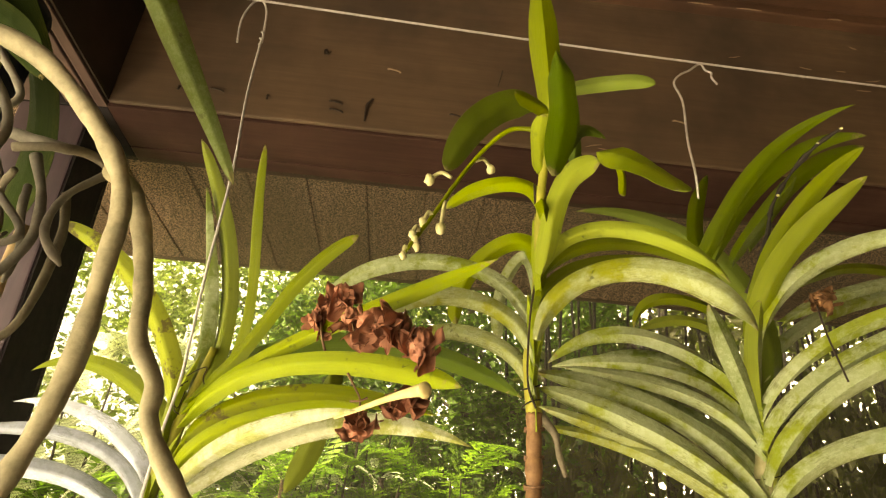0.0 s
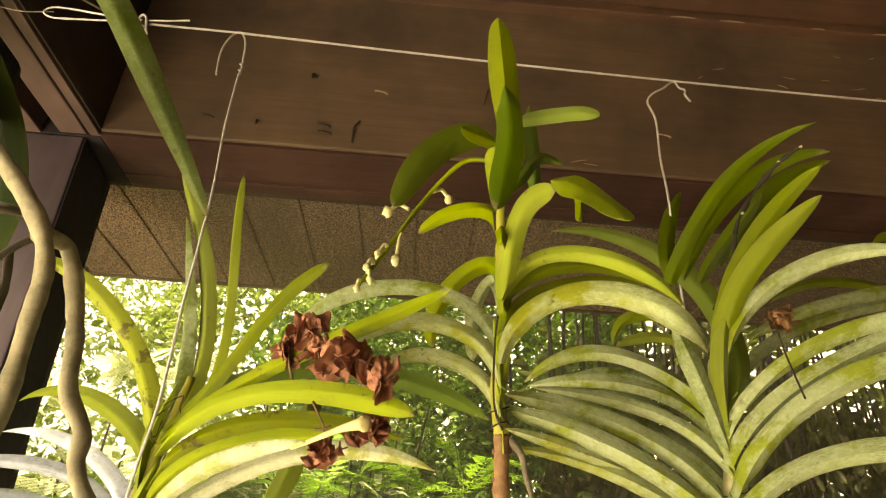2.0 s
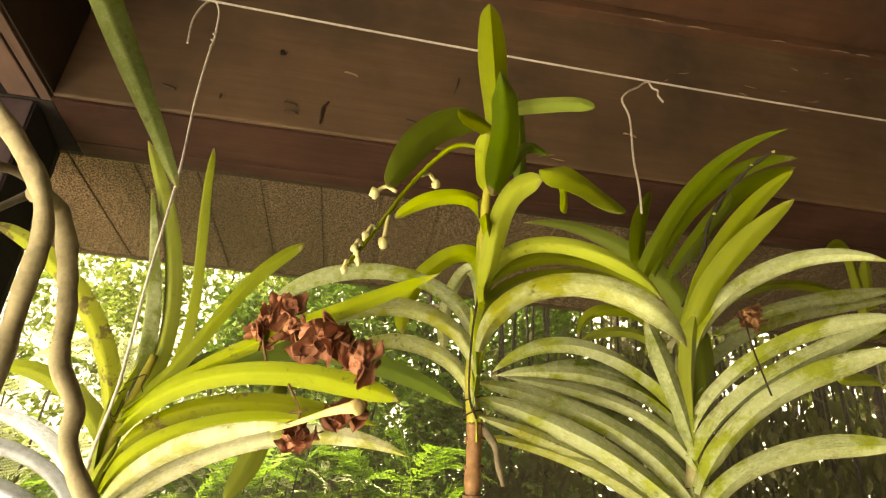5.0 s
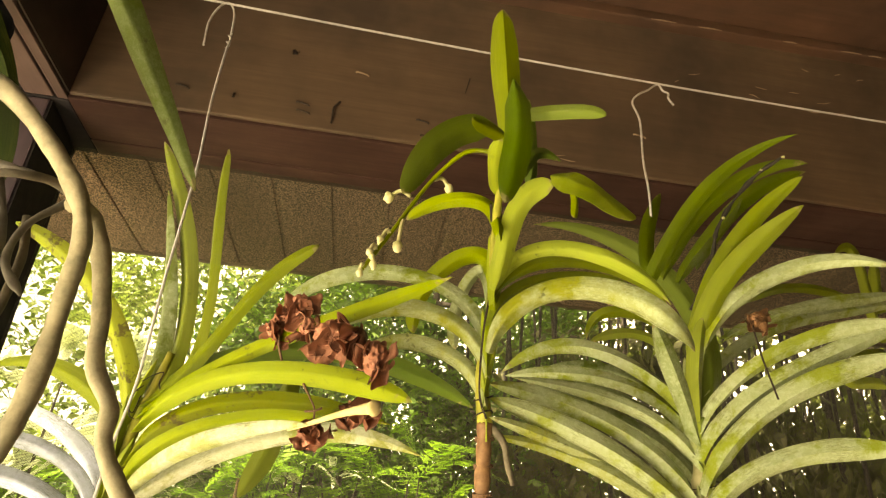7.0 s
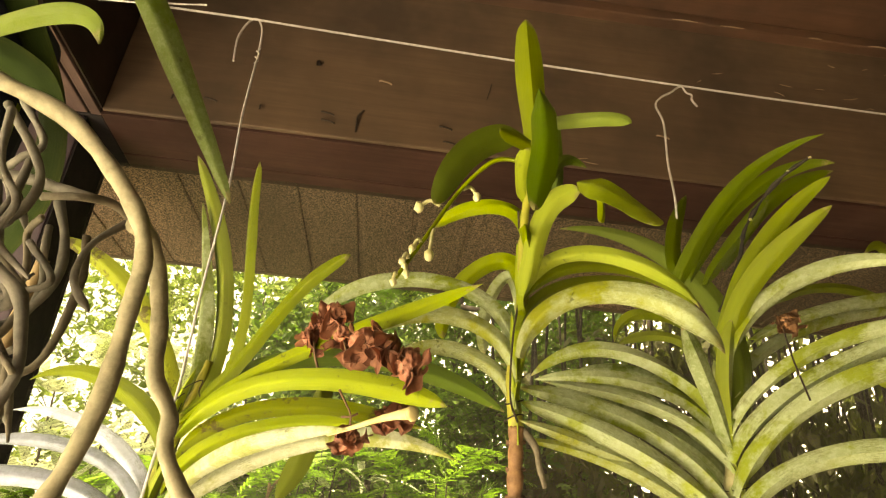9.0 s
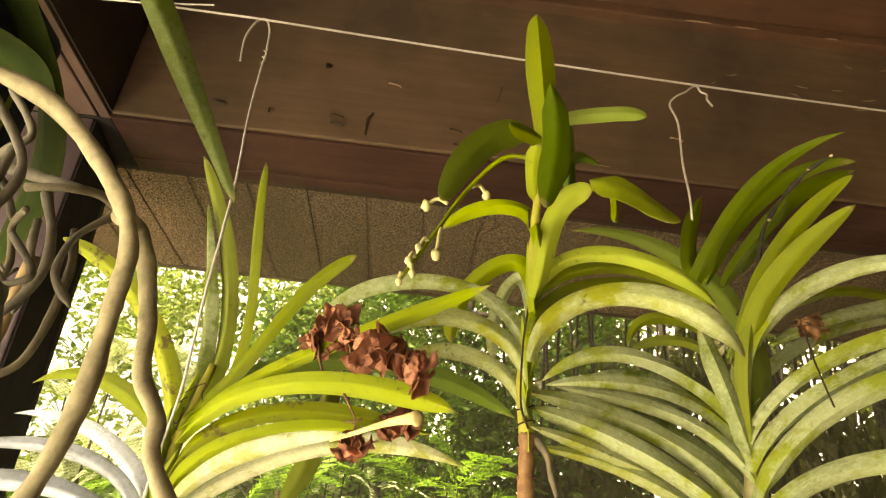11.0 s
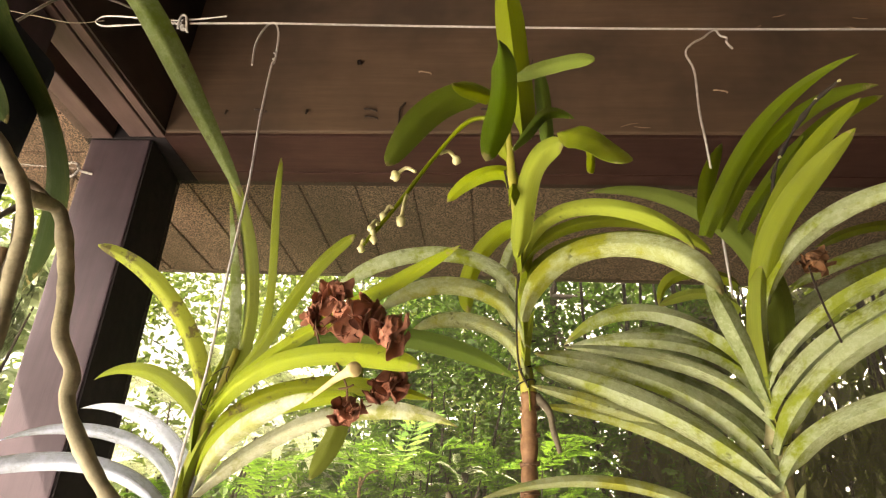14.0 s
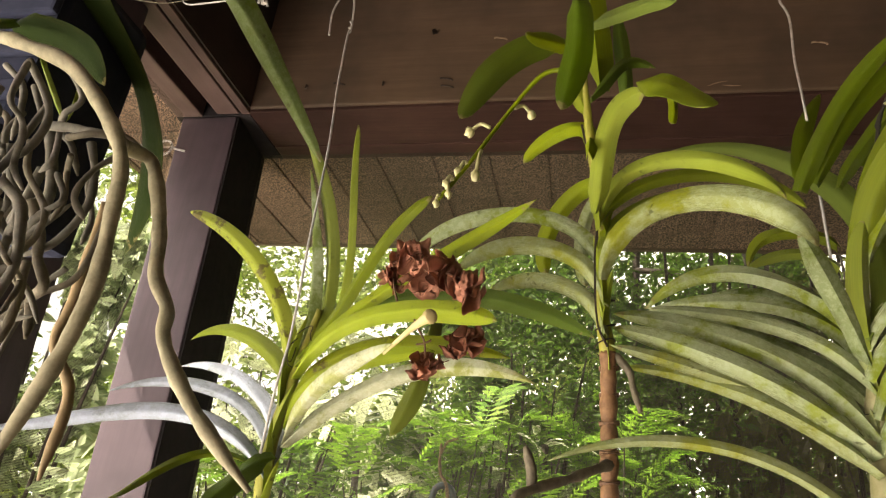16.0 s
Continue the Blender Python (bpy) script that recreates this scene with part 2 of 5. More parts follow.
concrete = simple("light_concrete", (0.50, 0.46, 0.40), (0.68, 0.64, 0.57), 6, 0.85)
floor_tile = simple("brown_clay_floor", (0.055, 0.034, 0.022), (0.10, 0.062, 0.040), 5, 0.7)
plaster = simple("brown_plaster", (0.07, 0.050, 0.035), (0.12, 0.088, 0.064), 8, 0.85)
soil = simple("garden_ground", (0.040, 0.044, 0.020), (0.095, 0.092, 0.046), 4, 0.95)
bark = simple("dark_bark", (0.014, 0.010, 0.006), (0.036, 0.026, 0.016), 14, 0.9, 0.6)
tile_roof = simple("roof_tile", (0.10, 0.05, 0.035), (0.18, 0.10, 0.07), 12, 0.8)


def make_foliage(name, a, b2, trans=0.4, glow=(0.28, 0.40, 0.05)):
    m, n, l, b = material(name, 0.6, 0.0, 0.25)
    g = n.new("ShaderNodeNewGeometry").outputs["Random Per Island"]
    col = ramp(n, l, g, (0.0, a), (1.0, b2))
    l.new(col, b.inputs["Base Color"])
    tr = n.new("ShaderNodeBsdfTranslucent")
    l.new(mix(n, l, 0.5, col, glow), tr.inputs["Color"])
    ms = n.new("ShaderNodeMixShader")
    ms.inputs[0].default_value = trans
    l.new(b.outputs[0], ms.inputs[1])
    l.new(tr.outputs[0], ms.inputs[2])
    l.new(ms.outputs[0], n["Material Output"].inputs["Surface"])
    return m


foliage_bright = make_foliage("bright_foliage", (0.09, 0.15, 0.025), (0.34, 0.42, 0.12), 0.45, (0.22, 0.32, 0.05))
# glare of sunlit leaves put into a near-white colour and translucent tint
foliage_sunlit = make_foliage("sunlit_foliage", (0.40, 0.47, 0.24), (0.66, 0.70, 0.52), 0.6, (0.80, 0.85, 0.62))
foliage_fern = make_foliage("feathery_foliage", (0.065, 0.165, 0.010), (0.190, 0.330, 0.034), 0.45, (0.22, 0.40, 0.04))
# pale veil of the view through the side screen mixed into the green
foliage_hazy = make_foliage("screen_greyed_foliage", (0.16, 0.21, 0.10), (0.44, 0.49, 0.32), 0.45, (0.36, 0.44, 0.24))
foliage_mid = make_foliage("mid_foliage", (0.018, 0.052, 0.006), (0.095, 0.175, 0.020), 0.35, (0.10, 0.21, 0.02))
# green darkened for the shade that lies over the right of the garden
foliage_shaded = make_foliage("shaded_foliage", (0.022, 0.024, 0.006), (0.055, 0.056, 0.016), 0.25)


def make_screen(name, axes):
    """Woven insect screen: grey threads with some dust, the rest open."""
    m, n, l, b = material(name, 0.5)
    c = n.new("ShaderNodeTexCoord").outputs["Object"]
    fac = None
    for axis in axes:
        w = n.new("ShaderNodeTexWave")
        w.bands_direction, w.wave_profile = axis, "SIN"
        w.inputs["Scale"].default_value = 118
        w.inputs["Distortion"].default_value = 0.8
        w.inputs["Detail"].default_value = 1.0
        w.inputs["Detail Scale"].default_value = 1.1
        l.new(c, w.inputs["Vector"])
        edge = 0.82 if axis == "Z" else 0.90
        r = ramp(n, l, w.outputs["Fac"], (edge, (0, 0, 0)), (edge + 0.03, (1, 1, 1)))
        if fac is None:
            fac = r
        else:
            x = n.new("ShaderNodeMath")
            x.operation = "MAXIMUM"
            l.new(fac, x.inputs[0])
            l.new(r, x.inputs[1])
            fac = x.outputs[0]
    b.inputs["Base Color"].default_value = (0.040, 0.036, 0.024, 1)
    dust = ramp(n, l, noise_node(n, l, c, 190, 2, 0.5), (0.625, (0, 0, 0)), (0.64, (1, 1, 1)))
    x = n.new("ShaderNodeMath")
    x.operation = "MAXIMUM"
    l.new(fac, x.inputs[0])
    l.new(dust, x.inputs[1])
    fac = x.outputs[0]
    tr = n.new("ShaderNodeBsdfTransparent")
    ms = n.new("ShaderNodeMixShader")
    l.new(fac, ms.inputs[0])
    l.new(tr.outputs[0], ms.inputs[1])
    l.new(b.outputs[0], ms.inputs[2])
    l.new(ms.outputs[0], n["Material Output"].inputs["Surface"])
    return m


screen_mesh = make_screen("insect_screen", "XZ")
screen_mesh_side = make_screen("insect_screen_side", "YZ")


# ---- builders ----
def link(name, bm, mat, parent=None, label="", smooth=False):
    me = bpy.data.meshes.new(name)
    bm.normal_update()
    bm.to_mesh(me)
    bm.free()
    me.materials.append(mat)
    if smooth:
        me.shade_smooth()
    ob = new(name, me)
    if parent is not None:
        ob.parent = parent
    if label:
        ob["label"] = label
    return ob


def part(name, bm, mat, parent, label="", smooth=False):
    ob = link(name, bm, mat, parent, label, smooth)
    ob.matrix_parent_inverse = parent.matrix_basis.inverted()
    return ob


def holder(name, at, label, category, group=""):
    ob = new(name)
    ob.empty_display_size = 0.05
    ob.matrix_basis = Matrix.Translation(at)
    return tagged(ob, label, category, group)


def box(lo, hi, bevel=0.004):
    bm = bmesh.new()
    bmesh.ops.create_cube(bm, size=1)
    size, mid = Vector(hi) - Vector(lo), (Vector(hi) + Vector(lo)) / 2
    bmesh.ops.transform(bm, matrix=Matrix.Translation(mid) @ Matrix.Diagonal((*size, 1)), verts=bm.verts)
    if bevel:
        bmesh.ops.bevel(bm, geom=bm.edges[:], offset=bevel, segments=2, affect="EDGES", profile=0.6)
    return bm


def smooth_path(points, steps):
    """Points on a smooth curve through the given ones."""
    p = [Vector(q) for q in points]
    p = [2 * p[0] - p[1], *p, 2 * p[-1] - p[-2]]
    out = []
    for i in range(1, len(p) - 2):
        a, b, c, d = p[i - 1:i + 3]
        for k in range(steps):
            t = k / steps
            out.append(0.5 * (2 * b + (c - a) * t + (2 * a - 5 * b + 4 * c - d) * t * t + (3 * b - a - 3 * c + d) * t ** 3))
    out.append(p[-2])
    return out


def tube(points, radius, sides=8, steps=6, wobble=0.0, bm=None, ends=True):
    """A round rod along a smooth curve; radius is a number or a function of 0 to 1."""
    bm = bm or bmesh.new()
    path = smooth_path(points, steps)
    rad = radius if callable(radius) else (lambda u: radius)
    side = Vector((0.3, 0.2, 1)).cross(path[1] - path[0])
    if side.length < 1e-6:
        side = Vector((1, 0, 0))
    side.normalize()
    rings = []
    for i, q in enumerate(path):
        tan = (path[min(i + 1, len(path) - 1)] - path[max(i - 1, 0)]).normalized()
        side = (side - tan * side.dot(tan)).normalized()
        up = tan.cross(side)
        r = rad(i / (len(path) - 1))
        if wobble:
            r *= 1 + wobble * (noise.noise(q * 60) + 0.6 * noise.noise(q * 170))
        rings.append([bm.verts.new(q + (side * math.cos(a) + up * math.sin(a)) * r) for a in [2 * math.pi * k / sides for k in range(sides)]])
    for a, b in zip(rings, rings[1:]):
        for k in range(sides):
            bm.faces.new((a[k], a[(k + 1) % sides], b[(k + 1) % sides], b[k]))
    if ends:
        bm.faces.new(rings[0][::-1])
        bm.faces.new(rings[-1])
    return bm


def leaf(plant, base, rise, fall, tip, width, mat, taper=0.66, blunt=0.22, fold=0.44, drop=24, az=0, thick=0.0022, name="leaf", clasp=1.3):
    """A strap leaf that leaves the stem at base, bends over rise and fall and ends at tip: keeled below, channelled above,
    narrowing from taper (0 to 1) to a notched tip. drop and az turn its lower face, in degrees."""
    bm = bmesh.new()
    for layer in ("UVMap", "Span"):
        bm.loops.layers.uv.new(layer)
    uvl, span = bm.loops.layers.uv["UVMap"], bm.loops.layers.uv["Span"]
    pts = [Vector(q) for q in (base, rise, fall, tip)]

    def place(u):
        w = [1.0] * 4
        for i in range(4):
            for j in range(4):
                if i != j:
                    w[i] *= (u - j / 3) / ((i - j) / 3)
        return sum((p * k for p, k in zip(pts, w)), Vector())

    n, m = 44, 8
    length = sum((place((i + 1) / 8) - place(i / 8)).length for i in range(8))
    phase = 37.0 * (pts[3].x + pts[0].z)
    rows = []
    for i in range(n + 1):
        u = i / n
        q = place(u)
        tan = (place(min(1, u + 0.02)) - place(max(0, u - 0.02))).normalized()
        turn = radians(az) + 0.25 * math.sin(2.2 * u + phase)
        d = radians(drop)
        down = Vector((math.sin(turn) * math.cos(d), -math.cos(turn) * math.cos(d), -math.sin(d)))
        nrm = (down - tan * down.dot(tan)).normalized()
        wide = tan.cross(nrm)
        half = width * 0.54 * (clasp - (clasp - 1) * min(1, u / 0.22))
        if u > taper:
            k = (u - taper) / (1 - taper)
            half *= 1 - (1 - blunt) * k ** 2.2
        if u > 0.93:
            half *= math.sqrt(max(0.04, 1 - ((u - 0.93) / 0.07) ** 2))
        bend = min(1.25, fold * (1.5 - 0.9 * u) + 0.6 * max(0.0, 1 - u / 0.16))
        top, low = [], []
        for j in range(m + 1):
            v = 2 * j / m - 1
            wave = 1 + 0.05 * math.sin(9 * u + phase + 2 * v)
            x = v * half * math.cos(bend) * wave
            z = -abs(v) * half * math.sin(bend) - 0.05 * half * v * v + 0.0005 * noise.noise(Vector((9 * u, 1.2 * v, phase)))
            notch = 0.001 * (abs(v) - 0.4) if i == n and v > 0 else 0.0
            t = thick * (1 - 0.75 * abs(v)) * (1 - 0.5 * u)
            c = q + wide * x + nrm * z + tan * notch
            low.append(bm.verts.new(c + nrm * t * 0.5))
            top.append(bm.verts.new(c - nrm * t * 0.5))
        rows.append((low, top))
    def face(vs, us):
        f = bm.faces.new(vs)
        f.smooth = True
        for lp, w in zip(f.loops, us):
            lp[uvl].uv = w
            lp[span].uv = (w[0] * 0.1 / length, w[1])
    for i in range(n):
        (a, at), (b, bt) = rows[i], rows[i + 1]
        u0, u1 = i / n * length / 0.1, (i + 1) / n * length / 0.1
        for j in range(m):
            v0, v1 = j / m, (j + 1) / m
            face((a[j], b[j], b[j + 1], a[j + 1]), ((u0, v0), (u1, v0), (u1, v1), (u0, v1)))
            face((at[j + 1], bt[j + 1], bt[j], at[j]), ((u0, v1), (u1, v1), (u1, v0), (u0, v0)))
        face((at[0], bt[0], b[0], a[0]), ((u0, 0),) * 4)
        face((a[m], b[m], bt[m], at[m]), ((u0, 1),) * 4)
    for low, top in (rows[0], rows[-1]):
        for j in range(m):
            face((low[j], low[j + 1], top[j + 1], top[j]), ((0, 0),) * 4)
    bmesh.ops.recalc_face_normals(bm, faces=bm.faces)
    for i in range(n):
        for low_top in zip(rows[i], rows[i + 1]):
            for j in ((0, m // 2, m) if fold > 0.5 else (0, m)):
                e = bm.edges.get((low_top[0][j], low_top[1][j]))
                if e:
                    e.smooth = False
    return part(name, bm, mat, plant)


def crumple(at, size, seed, lobes=7):
    """A withered flower: a crumpled wad of tissue with a few shrivelled petals hanging out of it."""
    rnd = random.Random(seed)
    bm = bmesh.new()
    bmesh.ops.create_icosphere(bm, subdivisions=4, radius=1.0)
    stretch = Vector((rnd.uniform(0.7, 1.1), rnd.uniform(0.6, 0.9), rnd.uniform(0.8, 1.2)))
    shift = Vector((seed * 1.7, seed * 0.9, -seed * 2.3))
    for v in bm.verts:
        p = v.co.copy()
        ridge = 1 - 2.2 * abs(noise.noise(p * 1.7 + shift))
        fine = 1 - 2.0 * abs(noise.noise(p * 4.5 + shift * 2))
        r = size * (0.34 + 0.17 * ridge + 0.09 * fine)
        v.co = Vector(at) + Vector(p[i] * stretch[i] for i in range(3)) * r
    sheets = []
    for k in range(lobes):
        d = Vector((rnd.uniform(-1, 1), rnd.uniform(-0.8, 0.3), rnd.uniform(-1, 0.6))).normalized()
        s = d.orthogonal().normalized()
        o = d.cross(s)
        grid = []
        rows, cols = 12, 7
        reach = rnd.uniform(0.45, 0.85)
        wid = size * rnd.uniform(0.30, 0.60)
        for i in range(rows):
            u = i / (rows - 1)
            line = []
            for j in range(cols):
                v = 2 * j / (cols - 1) - 1
                w = wid * math.sin(0.5 + 2.2 * u) * v
                q = Vector(at) + d * size * (0.15 + u * reach) + s * w + o * size * (0.4 * u * u - 0.3 * v * v)
                q += noise.noise_vector(q * (1.5 / size) + Vector((seed, k, 0))) * size * 0.34 + noise.noise_vector(q * (3.0 / size) + Vector((k, seed, 0))) * size * 0.12
                line.append(bm.verts.new(q))
            grid.append(line)
        for i in range(rows - 1):
            for j in range(cols - 1):
                sheets.append(bm.faces.new((grid[i][j], grid[i][j + 1], grid[i + 1][j + 1], grid[i + 1][j])))
    bmesh.ops.solidify(bm, geom=sheets, thickness=0.0010)
    return bm


def ball(at, size, squash=(1, 1, 1), lumps=0.0, sub=2):
    bm = bmesh.new()
    bmesh.ops.create_icosphere(bm, subdivisions=sub, radius=size)
    for v in bm.verts:
        if lumps:
            v.co *= 1 + lumps * noise.noise(v.co * (1.6 / size) + Vector(at) * 50)
        v.co = Vector(at) + Vector(v.co[i] * squash[i] for i in range(3))
    return bm


def flat(lo, hi):
    bm = bmesh.new()
    x0, y0, z0 = lo
    x1, y1, z1 = hi
    if abs(z1 - z0) < 1e-9:
        vs = [(x0, y0, z0), (x1, y0, z0), (x1, y1, z0), (x0, y1, z0)]
    elif abs(y1 - y0) < 1e-9:
        vs = [(x0, y0, z0), (x1, y0, z0), (x1, y0, z1), (x0, y0, z1)]
    else:
        vs = [(x0, y0, z0), (x0, y1, z0), (x0, y1, z1), (x0, y0, z1)]
    bm.faces.new([bm.verts.new(v) for v in vs])
    return bm


# ---- ground and porch ----
tagged(link("ground", flat((-600, -600, -0.16), (600, 600, -0.16)), soil), "dark mossy garden ground under the foliage", "ground", kind="structure")
tagged(link("floor", box((-0.95, -3.2, -0.15), (5.2, 1.6, 0.0), 0.01), floor_tile), "brown clay porch floor", "floor", kind="structure")

tagged(link("pavement", box((-4.2, -4.5, -0.17), (-0.96, 1.2, -0.03), 0.01), concrete), "pale sunlit concrete paving beside the porch", "pavement", kind="structure")
# unseen wall, added to keep daylight from behind off the plants
tagged(link("wall_back", box((-0.95, -3.32, 0.0), (5.2, -3.2, 2.9), 0.0), plaster), "unseen brown wall added behind the porch to cut light from the back", "wall", kind="structure")

# header beam over the front opening, head trim, lip below it
tagged(link("beam_front", box((-0.675, 1.295, 2.384), (5.2, 1.45, 2.90), 0.005), beam_wood), "brown stained timber header beam with nail holes", "beam", kind="structure")
tagged(link("trim_head", box((-0.675, 1.450, 2.372), (5.2, 1.512, 2.5), 0.004), frame_wood), "reddish brown head trim of the screen frame", "trim", kind="structure")
tagged(link("trim_lip", box((-0.6755, 1.302, 2.374), (5.2, 1.449, 2.3835), 0.002), frame_wood), "reddish brown board under the header beam", "trim", kind="structure")
# side beam of two boards with a gap between them, and an outer trim board
def prism(footprint, z0, z1, lean=0.0, bevel=0.004, spread=0.0):
    """An upright or lying timber with the given footprint; lean: metres that its top leans to -x for each metre of height over 1.49;
    spread: the same for its -x side alone, on top of lean."""
    mid = sum(x for x, y in footprint) / len(footprint)
    tilt = [lean + (spread if x < mid else 0.0) for x, y in footprint]
    bm = bmesh.new()
    low = [bm.verts.new((x - t * (z0 - 1.49), y, z0)) for (x, y), t in zip(footprint, tilt)]
    top = [bm.verts.new((x - t * (z1 - 1.49), y, z1)) for (x, y), t in zip(footprint, tilt)]
    k = len(low)
    bm.faces.new(low[::-1])
    bm.faces.new(top)
    for i in range(k):
        bm.faces.new((low[i], low[(i + 1) % k], top[(i + 1) % k], top[i]))
    bmesh.ops.bevel(bm, geom=bm.edges[:], offset=bevel, segments=2, affect="EDGES", profile=0.6)
    return bm


tagged(link("beam_side", prism(((-0.690, -3.2), (-0.668, -3.2), (-0.6765, 1.3105), (-0.6995, 1.3105)), 2.376, 2.90, 0.0, 0.002), side_wood), "brown side beam running back from the corner", "beam", kind="structure")
# added thin board that carries the dark of the unlit inner face
tagged(link("trim_side_inner", prism(((-0.6675, -3.2), (-0.6625, -3.2), (-0.6705, 1.2935), (-0.6755, 1.2935)), 2.384, 2.90, 0.0, 0.001), side_shade_wood), "thin board added on the side beam's inner face, coloured dark as its shade", "trim", kind="structure")
tagged(link("beam_side_middle", prism(((-0.756, -3.2), (-0.698, -3.2), (-0.7075, 1.3105), (-0.768, 1.3105)), 2.378, 2.90, 0.0, 0.003), side_wood), "middle board of the brown side beam", "beam", kind="structure")
# dark bark colour puts the shade of the recess into this board
tagged(link("beam_side_recess", prism(((-0.802, -3.2), (-0.757, -3.2), (-0.769, 1.3100), (-0.806, 1.3100)), 2.47, 2.90), bark), "board in the recess beside the side beam, coloured dark for its shade", "beam", kind="structure")
tagged(link("trim_side_outer", prism(((-0.838, -3.2), (-0.798, -3.2), (-0.807, 1.3105), (-0.880, 1.3105)), 2.3722, 2.52), side_wood), "outer trim board of the side beam", "trim", kind="structure")
tagged(link("trim_corner", box((-0.886, 1.3115, 2.3745), (-0.6765, 1.5125, 2.90), 0.003), shade_black), "corner block above the post, coloured black for the shade there", "trim", kind="structure")
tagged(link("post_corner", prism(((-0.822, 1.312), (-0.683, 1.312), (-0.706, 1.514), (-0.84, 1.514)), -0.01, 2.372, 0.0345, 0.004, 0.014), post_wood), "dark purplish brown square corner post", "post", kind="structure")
# added sheet: the post's unlit side put into a black colour
tagged(link("trim_post", prism(((-0.6835, 1.3165), (-0.6785, 1.3165), (-0.7005, 1.511), (-0.7055, 1.511)), -0.005, 2.3715, 0.0345, 0.001), shade_black), "thin board added on the corner post's inner face, coloured black as its shade", "trim", kind="structure")
tagged(link("post_side", prism(((-0.83, 0.80), (-0.69, 0.80), (-0.69, 0.955), (-0.83, 0.955)), -0.01, 2.372, 0.0345, 0.006), post_wood), "dark brown square side post", "post", kind="structure")
tagged(link("post_right", box((3.0, 1.298, -0.01), (3.15, 1.514, 2.371), 0.006), post_wood), "dark brown square post", "post", kind="structure")
tagged(link("ceiling", box((-0.75, -3.2, 2.905), (5.2, 1.45, 2.93), 0.0), ceiling_wood), "brown boarded porch ceiling", "ceiling", kind="structure")
tagged(link("trim_ceiling", box((-0.675, 1.262, 2.872), (5.2, 1.299, 2.904), 0.006), ceiling_wood), "worn brown strip between beam and ceiling", "trim", kind="structure")
tagged(link("wall_right", box((5.2, -3.2, 0), (5.32, 1.6, 2.9), 0.0), beam_wood), "brown end wall", "wall", kind="structure")

# eaves outside: grooved soffit boards, fascia and roof
SOF = 2.42
def soffit(name, lo, hi, along):
    bm = bmesh.new()
    x0, y0 = lo
    x1, y1 = hi
    pitch = 0.16
    a0, a1 = (x0, x1) if along == "x" else (y0, y1)
    k = 0
    while a0 + k * pitch < a1:
        p, q = a0 + k * pitch, min(a1, a0 + (k + 1) * pitch - 0.015)
        b = box((p, y0, SOF), (q, y1, SOF + 0.015), 0.006) if along == "x" else box((x0, p, SOF), (x1, q, SOF + 0.015), 0.006)
        me = bpy.data.meshes.new("tmp")
        b.to_mesh(me)
        b.free()
        bm.from_mesh(me)
        bpy.data.meshes.remove(me)
        k += 1
    return tagged(link(name, bm, soffit_board), "speckled brown grooved soffit boards under the eaves", "soffit", kind="structure")


soffit("ceiling_eaves_front", (-1.22, 1.52), (5.2, 2.17), "x")
soffit("ceiling_eaves_side", (-1.22, -3.2), (-0.892, 1.51), "y")
tagged(link("trim_fascia_front", box((-1.25, 2.175, 2.421), (5.2, 2.20, 2.55), 0.004), beam_wood), "dark fascia board of the eaves", "fascia", kind="structure")
tagged(link("trim_fascia_side", box((-1.25, -3.2, 2.421), (-1.226, 2.174, 2.55), 0.004), beam_wood), "dark fascia board of the side eaves", "fascia", kind="structure")
tagged(link("roof", box((-1.30, -3.3, 2.95), (5.3, 2.25, 3.05), 0.01), tile_roof), "brown roof over the porch", "roof", kind="structure")
tagged(link("backing_eaves_front", box((-1.218, 1.522, 2.426), (5.2, 2.168, 2.46), 0.0), soffit_board), "dark boards above the soffit", "roof", kind="structure")
tagged(link("backing_eaves_side", box((-1.218, -3.2, 2.426), (-0.894, 1.508, 2.46), 0.0), soffit_board), "dark boards above the side soffit", "roof", kind="structure")

# insect screens in the openings
front = tagged(link("screen_front", flat((-0.745, 1.49, 0.0), (3.0, 1.49, 2.371)), screen_mesh), "fine grey insect screen in the front opening", "screen", kind="structure")
side_screen = tagged(link("screen_side", flat((-0.852, 0.956, 0.0), (-0.852, 1.297, 2.371)), screen_mesh_side), "fine grey insect screen in the side opening", "screen", kind="structure")
front.visible_shadow = False
side_screen.visible_shadow = False

# ---- wire rope and hangers ----
ROPE_L, ROPE_R = Vector((-0.414, 0.806, 2.225)), Vector((1.25, 0.90, 2.285))
def on_rope(x):
    k = (x - ROPE_L.x) / (ROPE_R.x - ROPE_L.x)
    return ROPE_L.lerp(ROPE_R, k) - Vector((0, 0, 0.012 * math.sin(math.pi * k) + 0.004 * min(1.5, max(0.0, (-0.235 - x) / 0.13))))


